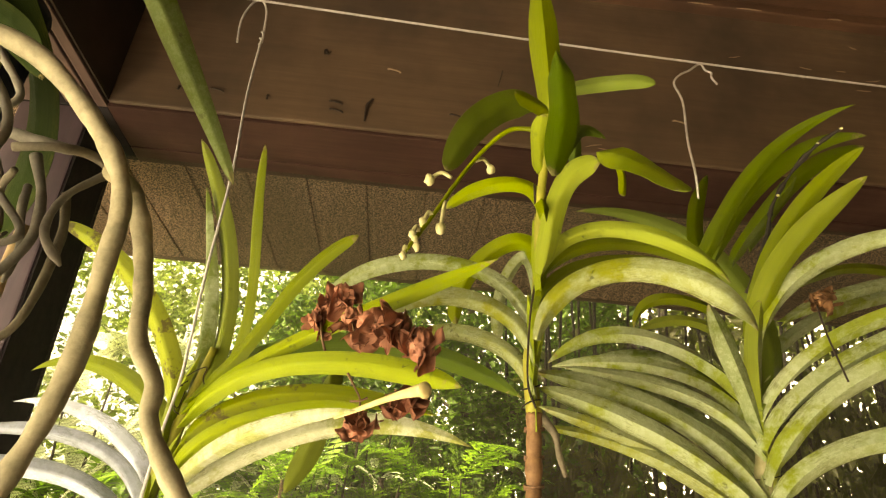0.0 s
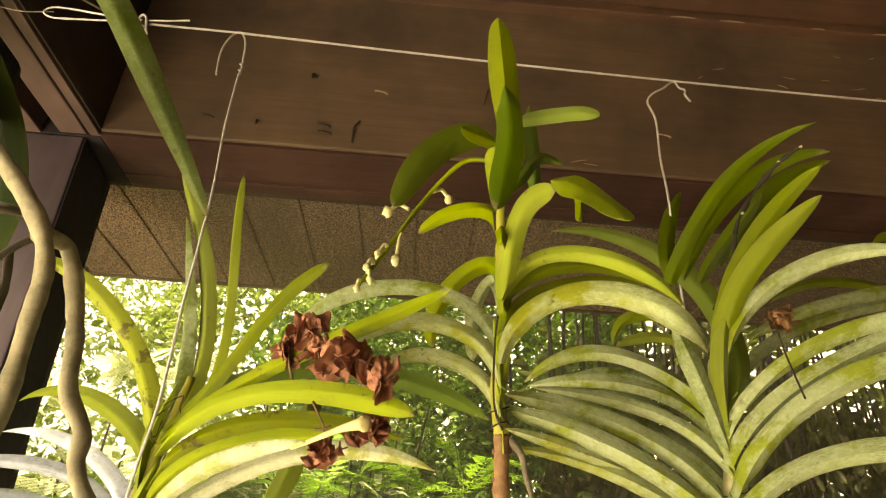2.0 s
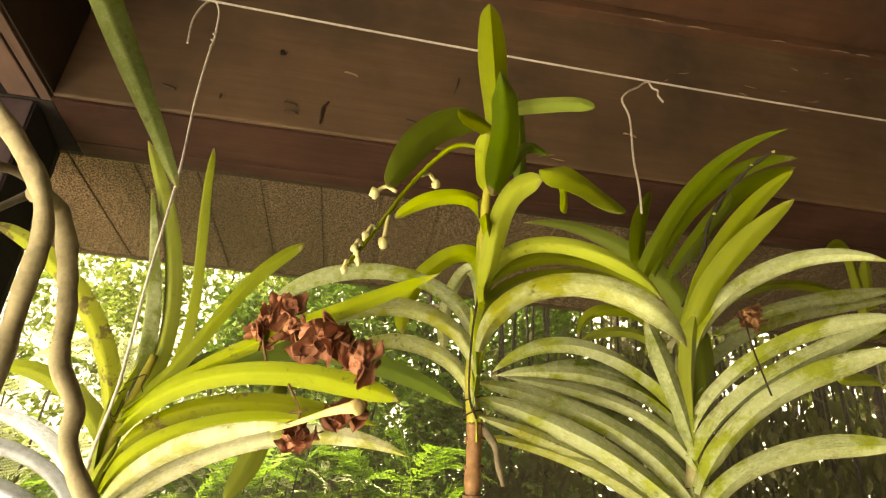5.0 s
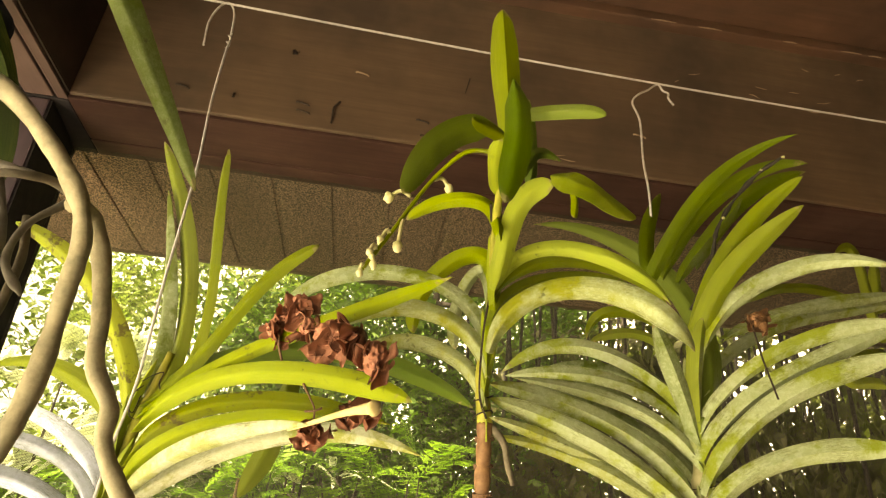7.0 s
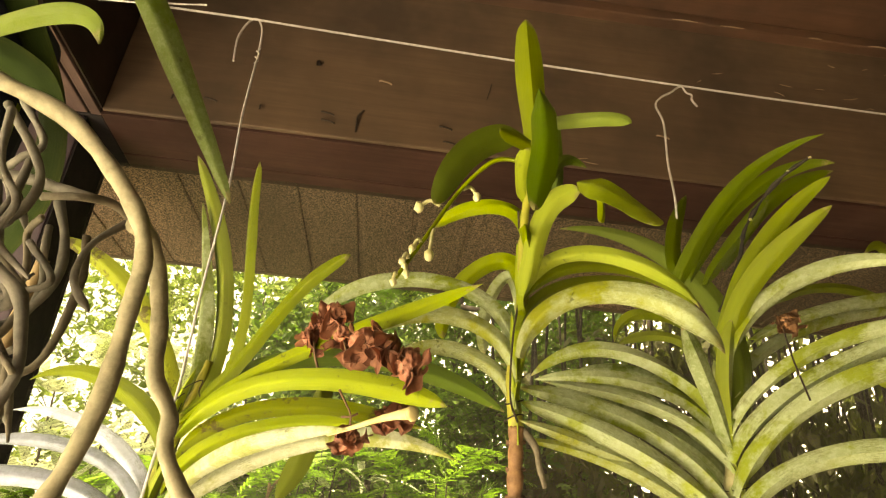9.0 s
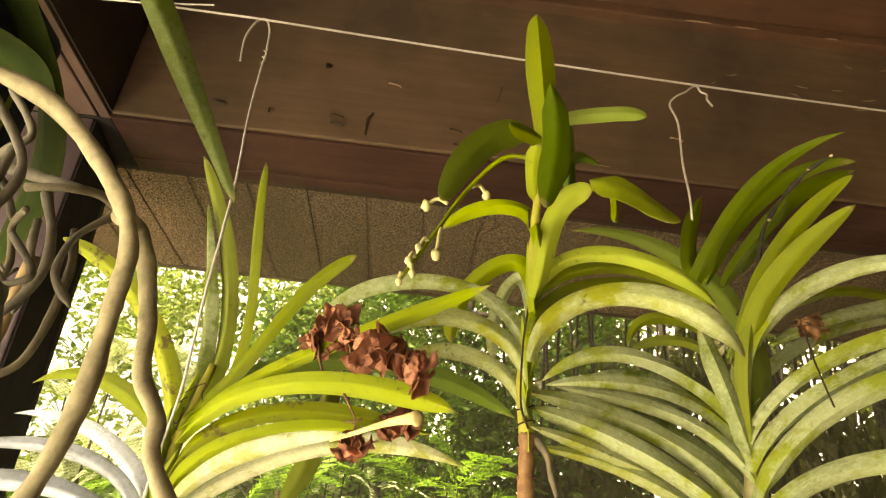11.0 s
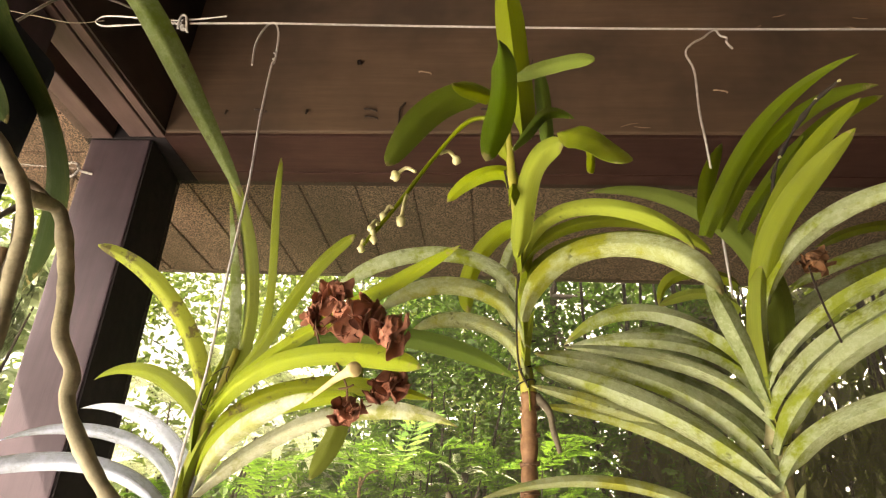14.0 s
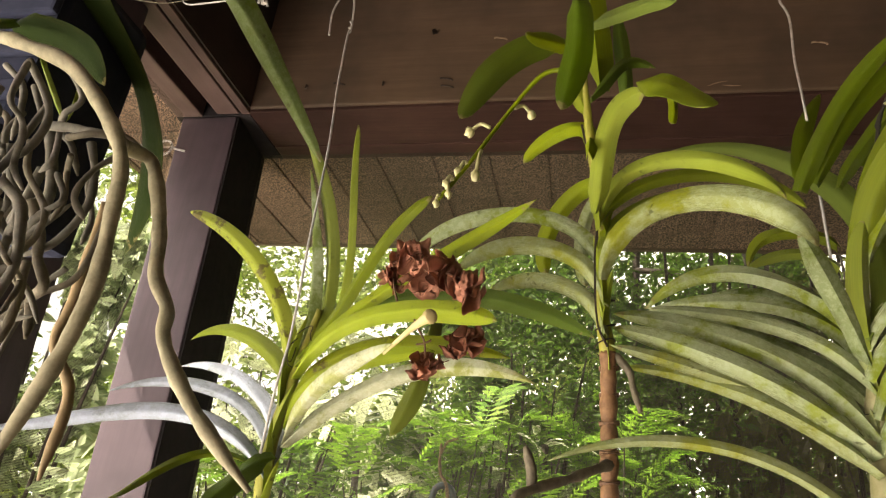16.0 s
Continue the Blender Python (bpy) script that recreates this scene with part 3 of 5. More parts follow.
def cable():
    thing = holder("wire_rope", ROPE_L, "pale twisted steel wire rope stretched under the beam", "wire rope")
    n = 1900
    for s in range(3):
        pts = []
        for i in range(n + 1):
            q = on_rope(-0.40 + 3.4 * i / n)
            ang = i * 3.4 / n * 2 * math.pi / 0.014 + s * 2.0944
            pts.append(q + Vector((0, math.cos(ang), math.sin(ang))) * 0.00115)
        part("strand", tube(pts, 0.00072, 5, 1), steel, thing)
    def at(x, dz, dy=0.0):
        return on_rope(x) + Vector((0, dy, dz))
    part("loop", tube([at(-0.400, 0), at(-0.430, -0.002), at(-0.470, -0.006), at(-0.492, -0.007), at(-0.505, 0.001), at(-0.498, 0.012), at(-0.475, 0.014), at(-0.435, 0.011),
                       at(-0.400, 0.007), at(-0.372, 0.003, -0.003), at(-0.340, 0.006, -0.003), at(-0.302, 0.013, -0.002)], 0.0014, 6, 8, 0.3), steel, thing, "folded end of the rope")
    part("clamp", box(at(-0.362, -0.006) - Vector((0.006, 0.005, 0.005)), at(-0.362, 0.004) + Vector((0.005, 0.004, 0.004)), 0.003), rust, thing, "small dark wire rope clamp")
    part("clamp_bolt", tube([at(-0.369, -0.017, -0.006), at(-0.369, 0.002, -0.008), at(-0.364, 0.008, -0.009), at(-0.359, 0.002, -0.008), at(-0.356, -0.016, -0.006), at(-0.353, -0.024, -0.005)], 0.0019, 7, 5), steel, thing, "bright bent clamp bolt")
    part("nut", tube([at(-0.362, -0.013, -0.007), at(-0.360, -0.019, -0.006)], 0.0045, 6, 1), steel, thing)
    part("eye_wire", tube([at(-0.492, 0.004), at(-0.54, -0.002), at(-0.60, 0.010), Vector((-0.678, 0.80, 2.250))], 0.0008, 6, 8), root_dark, thing, "thin dull wire tying the rope to the side beam")
    return thing


cable()
hook_left = holder("hanger_wire", (-0.229, 0.822, 2.236), "bent pale wire hanger hooked over the wire rope", "wire hanger", "wire hangers")
part("wire", tube([(-0.241, 0.81, 2.137), (-0.246, 0.815, 2.185), (-0.240, 0.82, 2.222), (-0.229, 0.822, 2.2345), (-0.217, 0.82, 2.212), (-0.213, 0.82, 2.172), (-0.209, 0.812, 2.145),
                   (-0.206, 0.80, 2.125), (-0.205, 0.80, 2.036), (-0.195, 0.79, 1.933), (-0.192, 0.785, 1.853), (-0.190, 0.78, 1.774), (-0.186, 0.775, 1.70), (-0.184, 0.77, 1.651),
                   (-0.189, 0.77, 1.595), (-0.193, 0.775, 1.53)], 0.0015, 6, 6), steel, hook_left)
part("twist", tube([Vector((-0.2125 + 0.0022 * math.cos(k * 1.9), 0.816 + 0.0022 * math.sin(k * 1.9), 2.172 - 0.0035 * k)) for k in range(9)], 0.0011, 5, 4), steel, hook_left)
hook_right = holder("hanger_wire", (0.452, 0.87, 2.2565), "bent pale wire hanger hooked over the wire rope", "wire hanger", "wire hangers")
part("wire", tube([(0.469, 0.86, 2.210), (0.464, 0.864, 2.226), (0.467, 0.868, 2.240), (0.459, 0.87, 2.246), (0.453, 0.87, 2.258), (0.443, 0.87, 2.252), (0.432, 0.868, 2.240), (0.410, 0.86, 2.219),
                   (0.400, 0.86, 2.200), (0.405, 0.85, 2.157), (0.400, 0.84, 2.076), (0.397, 0.825, 2.008), (0.404, 0.840, 1.953), (0.410, 0.850, 1.80)], 0.0016, 6, 6), steel, hook_right)

ring = holder("screw_eye", (-0.86, 1.30, 2.27), "pale screw eye with a thin wire on the post", "screw eye")
part("eye", tube([(-0.872 + 0.020 * math.cos(a), 1.292, 2.270 + 0.020 * math.sin(a)) for a in [k * 0.57 for k in range(12)]], 0.003, 6, 4), steel, ring)
part("shank", tube([(-0.852, 1.292, 2.270), (-0.845, 1.30, 2.270), (-0.828, 1.31, 2.270)], 0.003, 6, 3), steel, ring)
part("wire", tube([(-0.892, 1.292, 2.270), (-0.94, 1.28, 2.272), (-1.10, 1.26, 2.274)], 0.0016, 5, 4), steel, ring)

# nails, staples and scratches on the header beam
def nail(x, z, kind):
    if kind == "hook":
        ob = link("bent_nail", tube([(x, 1.296, z - 0.04), (x, 1.290, z - 0.02), (x, 1.288, z), (x + 0.006, 1.286, z + 0.008), (x + 0.012, 1.286, z + 0.018)], 0.0026, 6, 3), rust)
        return tagged(ob, "rusty bent nail in the header beam", "nail", "nails in the beam")
    if kind == "nail":
        ob = link("nail", tube([(x, 1.296, z), (x + 0.002, 1.286, z - 0.004), (x + 0.003, 1.284, z - 0.016)], 0.0025, 6, 3), rust)
        return tagged(ob, "short rusty nail in the header beam", "nail", "nails in the beam")
    pale = kind == "pale staple"
    ob = link("staple", tube([(x - 0.014, 1.297, z + 0.003), (x - 0.012, 1.291, z + 0.002), (x + 0.012, 1.291, z - 0.003), (x + 0.014, 1.297, z - 0.003)], 0.0021, 5, 3), pale_fleck if pale else rust)
    return tagged(ob, "old pale flat staple in the header beam" if pale else "old flat staple in the header beam", "staple", "staples in the beam")


nail(-0.112, 2.444, "hook")
nail(-0.336, 2.444, "nail")
nail(-0.532, 2.443, "nail")
for x, z in ((-0.061, 2.560), (-0.449, 2.445), (-0.182, 2.446), (-0.178, 2.424), (0.093, 2.446), (0.106, 2.404), (0.62, 2.50)):
    nail(x, z, "pale staple" if x in (-0.061, 0.62) else "staple")
tagged(link("knot_hole", crumple((-0.225, 1.296, 2.594), 0.012, 61, 5), rust), "dark gouge in the header beam", "gouge", "gouges in the beam")
tagged(link("splinter", tube([(0.196, 1.296, 2.60), (0.192, 1.290, 2.575), (0.186, 1.291, 2.545)], lambda u: 0.0018 - 0.001 * u, 6, 4), rust), "dark splinter on the header beam", "splinter", "gouges in the beam")
chips = random.Random(31)
for x, z in ((0.734, 2.698), (0.786, 2.733), (1.114, 2.813), (0.97, 2.722), (1.064, 2.724), (1.144, 2.705), (1.111, 2.668), (1.191, 2.676), (1.209, 2.816), (0.946, 2.689), (1.272, 2.808), (0.411, 2.404), (0.438, 2.398)):
    y, w, s = 1.2935, chips.uniform(0.006, 0.020), chips.uniform(-0.006, 0.006)
    tagged(link("paint_chip", tube([(x - w, y, z + s), (x, y - 0.001, z + chips.uniform(-0.003, 0.003)), (x + w, y, z - s)], lambda u: 0.0013 * math.sin(0.3 + 2.5 * u), 6, 3), pale_fleck), "pale chip of bare wood on the beam", "paint chip", "paint chips on the beam")
for x in (0.70, 0.83, 1.06, 1.24, 1.31, 1.52):
    w = chips.uniform(0.015, 0.04)
    tagged(link("paint_chip", tube([(x - w, 1.2625, 2.874), (x, 1.2605, 2.8735), (x + w, 1.2625, 2.875)], lambda u: 0.0022 * math.sin(0.3 + 2.5 * u), 6, 3), pale_fleck), "pale worn edge on the ceiling strip", "paint chip", "paint chips on the beam")

# ---- orchids hung under the rope ----
left_orchid = holder("orchid_plant", (-0.188, 0.80, 1.40), "strap-leaved orchid with yellow-green arching leaves hung on a wire", "orchid", "hanging orchids")
middle_orchid = holder("orchid_plant", (0.160, 0.745, 1.35), "tall orchid with a brown jointed stem and a budding spike", "orchid", "hanging orchids")
right_orchid = holder("orchid_plant", (0.396, 0.77, 1.40), "large orchid with chalky pale green arching leaves", "orchid", "hanging orchids")
far_right_orchid = holder("orchid_plant", (1.02, 1.0, 1.40), "green strap-leaved orchid hanging further along", "orchid", "hanging orchids")
hanging_orchid = holder("orchid_plant", (-0.20, 0.40, 1.72), "orchid in a black basket with many hanging grey roots", "orchid", "hanging orchids")

part("stem", tube([(1.02, 1.0, 1.42), (1.015, 1.0, 1.6), (1.01, 1.0, 1.8), (1.0, 1.0, 1.9)], lambda u: 0.011 - 0.005 * u, 9, 5, 0.15), stem_green, far_right_orchid, smooth=True)
part("hanger", tube([(1.005, 0.985, 1.80), (1.0, 0.97, 2.0), (0.99, 0.90, 2.2), (0.99, 0.887, 2.275), (0.985, 0.88, 2.26)], 0.0015, 5, 5), steel, far_right_orchid)
part("stem", tube([(-0.184, 0.80, 1.36), (-0.190, 0.80, 1.45), (-0.196, 0.80, 1.534), (-0.186, 0.80, 1.604), (-0.175, 0.80, 1.663), (-0.168, 0.80, 1.70)], lambda u: 0.0105 - 0.0065 * u, 10, 5, 0.2), stem_green, left_orchid, smooth=True)
part("stem", tube([(0.162, 0.745, 1.35), (0.163, 0.745, 1.45), (0.162, 0.745, 1.554), (0.161, 0.74, 1.648)], lambda u: 0.0078 + 0.0007 * math.sin(71.5 * u), 12, 26, 0.10), stem_brown, middle_orchid, "brown woody jointed stem", True)
for k in range(11):
    z = 1.37 + 0.0262 * k
    part("stem_node", tube([(0.1625, 0.745, z), (0.1622, 0.745, z + 0.002), (0.162, 0.7445, z + 0.004)], 0.0093 + 0.0006 * (k % 3), 12, 2, 0.2), node_brown, middle_orchid)
part("upper_stem", tube([(0.161, 0.74, 1.647), (0.154, 0.73, 1.696), (0.157, 0.71, 1.75), (0.142, 0.63, 1.81), (0.135, 0.57, 1.834), (0.132, 0.54, 1.864)], lambda u: 0.0081 - 0.0062 * u, 10, 6, 0.15), stem_green, middle_orchid, "yellow-green upper stem", True)
part("stem", tube([(0.394, 0.77, 1.38), (0.396, 0.77, 1.564), (0.401, 0.77, 1.624), (0.406, 0.77, 1.671), (0.404, 0.775, 1.70), (0.402, 0.78, 1.735)], lambda u: 0.014 - 0.009 * u, 10, 6, 0.25), stem_pale, right_orchid, smooth=True)
for k, (x, y, z) in enumerate(((0.161, 0.738, 1.655), (0.156, 0.730, 1.684), (0.155, 0.720, 1.715), (0.155, 0.703, 1.745), (0.150, 0.674, 1.772))):
    d = 1 if k % 2 else -1
    leaf(middle_orchid, (x - 0.001 * d, y - 0.006, z - 0.026), (x + 0.001 * d, y - 0.008, z), (x + 0.004 * d, y - 0.012, z + 0.020), (x + 0.009 * d, y - 0.018, z + 0.040), 0.0150, leaf_yellow, taper=0.10, blunt=0.05, fold=0.85, clasp=1.0, name="leaf_sheath")
for k, z in enumerate((1.44, 1.48, 1.52, 1.56, 1.60, 1.64)):
    d = 1 if k % 2 else -1
    leaf(left_orchid, (-0.190 - 0.002 * d, 0.790, z - 0.03), (-0.190 + 0.001 * d, 0.787, z), (-0.188 + 0.005 * d, 0.786, z + 0.025), (-0.186 + 0.009 * d, 0.790, z + 0.05), 0.015, leaf_yellow if k % 2 else leaf_green, taper=0.12, blunt=0.06, fold=0.8, clasp=1.0, name="leaf_sheath")
for k in range(7):
    z, d = 1.50 + 0.034 * k, (1 if k % 2 else -1)
    leaf(right_orchid, (0.398 - 0.004 * d, 0.760, z - 0.03), (0.399 + 0.002 * d, 0.757, z), (0.400 + 0.007 * d, 0.758, z + 0.022), (0.402 + 0.013 * d, 0.760, z + 0.045), 0.022, leaf_cream, taper=0.15, blunt=0.08, fold=0.8, name="leaf_sheath")
part("tie_wire", tube([(0.133, 0.612, 1.822), (0.149, 0.672, 1.776), (0.147, 0.695, 1.727), (0.150, 0.718, 1.673), (0.160, 0.729, 1.65)], 0.0011, 5, 6, 0.3), dark_wire, middle_orchid, "dark tie wire along the stem")
for k, z in enumerate((1.70, 1.672, 1.655)):
    part("tie_loop", tube([(0.158 + 0.0095 * math.cos(a), 0.737 + 0.0095 * math.sin(a), z + 0.004 * math.sin(a + k)) for a in [0.7 * i for i in range(10)]], 0.0008, 5, 3), dark_wire, middle_orchid)
for k, z in enumerate((1.662, 1.615)):
    part("tie_loop", tube([(0.402 + 0.0155 * math.cos(a), 0.77 + 0.0155 * math.sin(a), z + 0.006 * math.sin(a + k)) for a in [0.7 * i for i in range(10)]], 0.00045, 5, 3), dark_wire, right_orchid)
for pts in (((-0.180, 0.782, 1.659), (-0.186, 0.780, 1.652), (-0.188, 0.780, 1.641), (-0.186, 0.782, 1.629), (-0.181, 0.785, 1.626)), ((-0.183, 0.782, 1.663), (-0.173, 0.780, 1.670), (-0.165, 0.782, 1.674), (-0.167, 0.784, 1.664), (-0.164, 0.786, 1.656)),
            ((-0.184, 0.782, 1.654), (-0.188, 0.780, 1.649), (-0.187, 0.778, 1.635), (-0.183, 0.782, 1.632), (-0.181, 0.784, 1.649))):
    part("tie_loop", tube(pts, 0.0006, 5, 6), dark_wire, left_orchid)

leaf(left_orchid, (-0.183, 0.795, 1.640), (-0.186, 0.807, 1.718), (-0.205, 0.818, 1.810), (-0.234, 0.830, 1.913), 0.0247, leaf_worn, drop=14, clasp=1.0, taper=0.3, fold=0.5, az=-32)
leaf(left_orchid, (-0.182, 0.790, 1.631), (-0.166, 0.807, 1.725), (-0.196, 0.823, 1.850), (-0.261, 0.840, 1.990), 0.0219, leaf_green, drop=14, clasp=1.0, blunt=0.4, az=-30)
leaf(left_orchid, (-0.182, 0.790, 1.634), (-0.147, 0.803, 1.717), (-0.159, 0.816, 1.840), (-0.176, 0.829, 1.985), 0.0211, leaf_green, drop=14, clasp=1.0, blunt=0.5, taper=0.55, az=-28)
leaf(left_orchid, (-0.182, 0.790, 1.639), (-0.130, 0.768, 1.693), (-0.087, 0.745, 1.757), (-0.028, 0.723, 1.811), 0.0157, leaf_green, drop=14, clasp=1.0, blunt=0.6, taper=0.75)
leaf(left_orchid, (-0.188, 0.800, 1.617), (-0.213, 0.787, 1.691), (-0.267, 0.773, 1.764), (-0.348, 0.760, 1.810), 0.0244, leaf_spotted, drop=14, clasp=1.0, taper=0.5, blunt=0.4)
leaf(left_orchid, (-0.193, 0.800, 1.578), (-0.229, 0.844, 1.642), (-0.318, 0.888, 1.693), (-0.416, 0.932, 1.691), 0.0263, leaf_green, drop=14, clasp=1.0, taper=0.3, blunt=0.05)
leaf(left_orchid, (-0.198, 0.800, 1.523), (-0.234, 0.850, 1.585), (-0.322, 0.900, 1.639), (-0.434, 0.950, 1.656), 0.0237, leaf_skylit, drop=14, clasp=1.0, taper=0.3, blunt=0.05)
leaf(left_orchid, (-0.197, 0.800, 1.517), (-0.232, 0.780, 1.579), (-0.302, 0.760, 1.596), (-0.370, 0.740, 1.577), 0.0169, leaf_skylit, drop=14, clasp=1.0, taper=0.25, blunt=0.05)
leaf(left_orchid, (-0.191, 0.790, 1.507), (-0.271, 0.753, 1.560), (-0.366, 0.717, 1.547), (-0.445, 0.680, 1.523), 0.0191, leaf_skylit, drop=14, clasp=1.0, taper=0.35, blunt=0.2)
leaf(left_orchid, (-0.176, 0.780, 1.527), (-0.192, 0.753, 1.514), (-0.199, 0.727, 1.493), (-0.203, 0.700, 1.474), 0.0235, leaf_dark, drop=14, clasp=1.0, taper=0.6)
leaf(left_orchid, (-0.211, 0.790, 1.520), (-0.249, 0.740, 1.519), (-0.268, 0.690, 1.488), (-0.275, 0.640, 1.462), 0.0099, leaf_green, drop=14, clasp=1.0, taper=0.5)
leaf(left_orchid, (-0.185, 0.800, 1.635), (-0.093, 0.779, 1.701), (0.032, 0.758, 1.706), (0.148, 0.737, 1.661), 0.0212, leaf_dark, drop=14, clasp=1.0, taper=0.7)
leaf(left_orchid, (-0.182, 0.790, 1.627), (-0.087, 0.720, 1.678), (0.011, 0.650, 1.708), (0.098, 0.580, 1.727), 0.0150, leaf_yellow, drop=14, clasp=1.0, taper=0.7, blunt=0.1)
leaf(left_orchid, (-0.182, 0.790, 1.614), (-0.101, 0.718, 1.656), (-0.003, 0.646, 1.652), (0.074, 0.573, 1.620), 0.0199, leaf_yellow, drop=14, clasp=1.0, taper=0.75, blunt=0.2)
leaf(left_orchid, (-0.181, 0.790, 1.582), (-0.123, 0.773, 1.639), (-0.027, 0.757, 1.652), (0.068, 0.740, 1.637), 0.0195, leaf_spotted, drop=14, clasp=1.0, taper=0.6, blunt=0.1)
leaf(left_orchid, (-0.180, 0.790, 1.560), (-0.133, 0.750, 1.605), (-0.063, 0.710, 1.622), (0.007, 0.670, 1.621), 0.0165, leaf_yellow, drop=14, clasp=1.0)
leaf(left_orchid, (-0.179, 0.790, 1.543), (-0.121, 0.708, 1.581), (-0.055, 0.627, 1.595), (0.005, 0.545, 1.591), 0.0165, leaf_white, drop=14, clasp=1.0, taper=0.35, blunt=0.08)
leaf(left_orchid, (-0.179, 0.790, 1.540), (-0.099, 0.757, 1.593), (-0.002, 0.723, 1.619), (0.096, 0.690, 1.602), 0.0189, leaf_white, drop=14, clasp=1.0, taper=0.6, blunt=0.1)
leaf(middle_orchid, (0.157, 0.718, 1.705), (0.108, 0.739, 1.788), (0.010, 0.759, 1.800), (-0.066, 0.780, 1.746), 0.0179, leaf_pale, clasp=1.0)
leaf(middle_orchid, (0.157, 0.716, 1.689), (0.124, 0.724, 1.742), (0.062, 0.732, 1.755), (0.005, 0.740, 1.729), 0.0193, leaf_cream, clasp=1.0)
leaf(middle_orchid, (0.157, 0.720, 1.662), (0.134, 0.745, 1.709), (0.086, 0.770, 1.732), (0.033, 0.795, 1.728), 0.0179, leaf_cream, clasp=1.0)
leaf(middle_orchid, (0.153, 0.680, 1.758), (0.142, 0.747, 1.836), (0.103, 0.813, 1.828), (0.092, 0.880, 1.783), 0.0218, leaf_yellow, clasp=1.0, blunt=0.6, taper=0.8)
leaf(middle_orchid, (0.156, 0.700, 1.757), (0.149, 0.747, 1.815), (0.135, 0.793, 1.795), (0.141, 0.840, 1.755), 0.0155, leaf_pale, clasp=1.0, blunt=0.6, taper=0.8)
leaf(middle_orchid, (0.151, 0.675, 1.753), (0.188, 0.643, 1.796), (0.249, 0.610, 1.779), (0.284, 0.578, 1.726), 0.0160, leaf_yellow, clasp=1.0, blunt=0.1)
leaf(middle_orchid, (0.152, 0.690, 1.703), (0.195, 0.652, 1.755), (0.265, 0.615, 1.746), (0.300, 0.577, 1.687), 0.0230, leaf_cream, clasp=1.0, taper=0.75, blunt=0.25)
leaf(middle_orchid, (0.151, 0.675, 1.753), (0.203, 0.677, 1.801), (0.276, 0.678, 1.806), (0.333, 0.680, 1.773), 0.0139, leaf_green, clasp=1.0)
leaf(middle_orchid, (0.153, 0.690, 1.733), (0.188, 0.703, 1.784), (0.249, 0.717, 1.810), (0.314, 0.730, 1.818), 0.0132, leaf_green, clasp=1.0)
leaf(middle_orchid, (0.149, 0.600, 1.855), (0.143, 0.589, 1.909), (0.136, 0.579, 1.966), (0.128, 0.568, 2.027), 0.0310, leaf_green, fold=0.6, blunt=0.5, taper=0.62, clasp=1.0)
leaf(middle_orchid, (0.126, 0.500, 1.873), (0.130, 0.496, 1.828), (0.127, 0.492, 1.786), (0.120, 0.488, 1.747), 0.0215, leaf_dark, blunt=0.3, taper=0.55, fold=0.35, clasp=0.8)
leaf(middle_orchid, (0.126, 0.530, 1.840), (0.090, 0.518, 1.829), (0.063, 0.506, 1.790), (0.048, 0.495, 1.747), 0.0220, leaf_olive, blunt=0.3, taper=0.55, fold=0.12, clasp=0.3)
leaf(middle_orchid, (0.126, 0.520, 1.828), (0.115, 0.508, 1.824), (0.103, 0.497, 1.819), (0.092, 0.485, 1.814), 0.0132, leaf_yellow, fold=0.5, taper=0.4, blunt=0.2, clasp=1.0)
leaf(middle_orchid, (0.138, 0.535, 1.867), (0.160, 0.520, 1.861), (0.181, 0.505, 1.855), (0.199, 0.490, 1.841), 0.0122, leaf_olive, blunt=0.35, taper=0.75, fold=0.3, clasp=1.0)
leaf(middle_orchid, (0.140, 0.600, 1.821), (0.131, 0.577, 1.827), (0.125, 0.553, 1.831), (0.123, 0.530, 1.835), 0.0148, leaf_yellow, fold=0.3, taper=0.7, clasp=0.5)
leaf(middle_orchid, (0.178, 0.570, 1.833), (0.197, 0.547, 1.812), (0.210, 0.523, 1.784), (0.218, 0.500, 1.754), 0.0241, leaf_green, blunt=0.35, taper=0.72, fold=0.15, clasp=0.6)
leaf(middle_orchid, (0.139, 0.600, 1.786), (0.131, 0.663, 1.856), (0.098, 0.727, 1.887), (0.064, 0.790, 1.894), 0.0171, leaf_yellow, blunt=0.5, taper=0.65, clasp=1.0)
leaf(middle_orchid, (0.146, 0.645, 1.748), (0.151, 0.625, 1.783), (0.158, 0.605, 1.818), (0.185, 0.584, 1.835), 0.0209, leaf_yellow, taper=0.8, blunt=0.5, clasp=0.8)
leaf(middle_orchid, (0.208, 0.600, 1.845), (0.211, 0.600, 1.834), (0.211, 0.600, 1.823), (0.209, 0.600, 1.812), 0.0083, leaf_yellow, blunt=0.6, clasp=1.0)
# darker olive carries the shade that other leaves throw on this one
leaf(right_orchid, (0.392, 0.745, 1.673), (0.430, 0.790, 1.805), (0.370, 0.835, 1.921), (0.247, 0.880, 1.966), 0.0289, leaf_olive, taper=0.35, blunt=0.1, clasp=0.5, az=-20, fold=0.3, drop=14)
leaf(right_orchid, (0.422, 0.860, 1.823), (0.402, 0.900, 1.858), (0.371, 0.940, 1.869), (0.356, 0.980, 1.842), 0.0177, leaf_green, drop=14, clasp=1.1, fold=0.54)
leaf(right_orchid, (0.406, 0.820, 1.775), (0.392, 0.853, 1.806), (0.367, 0.887, 1.820), (0.339, 0.920, 1.815), 0.0149, leaf_green, drop=14, clasp=1.1, fold=0.54)
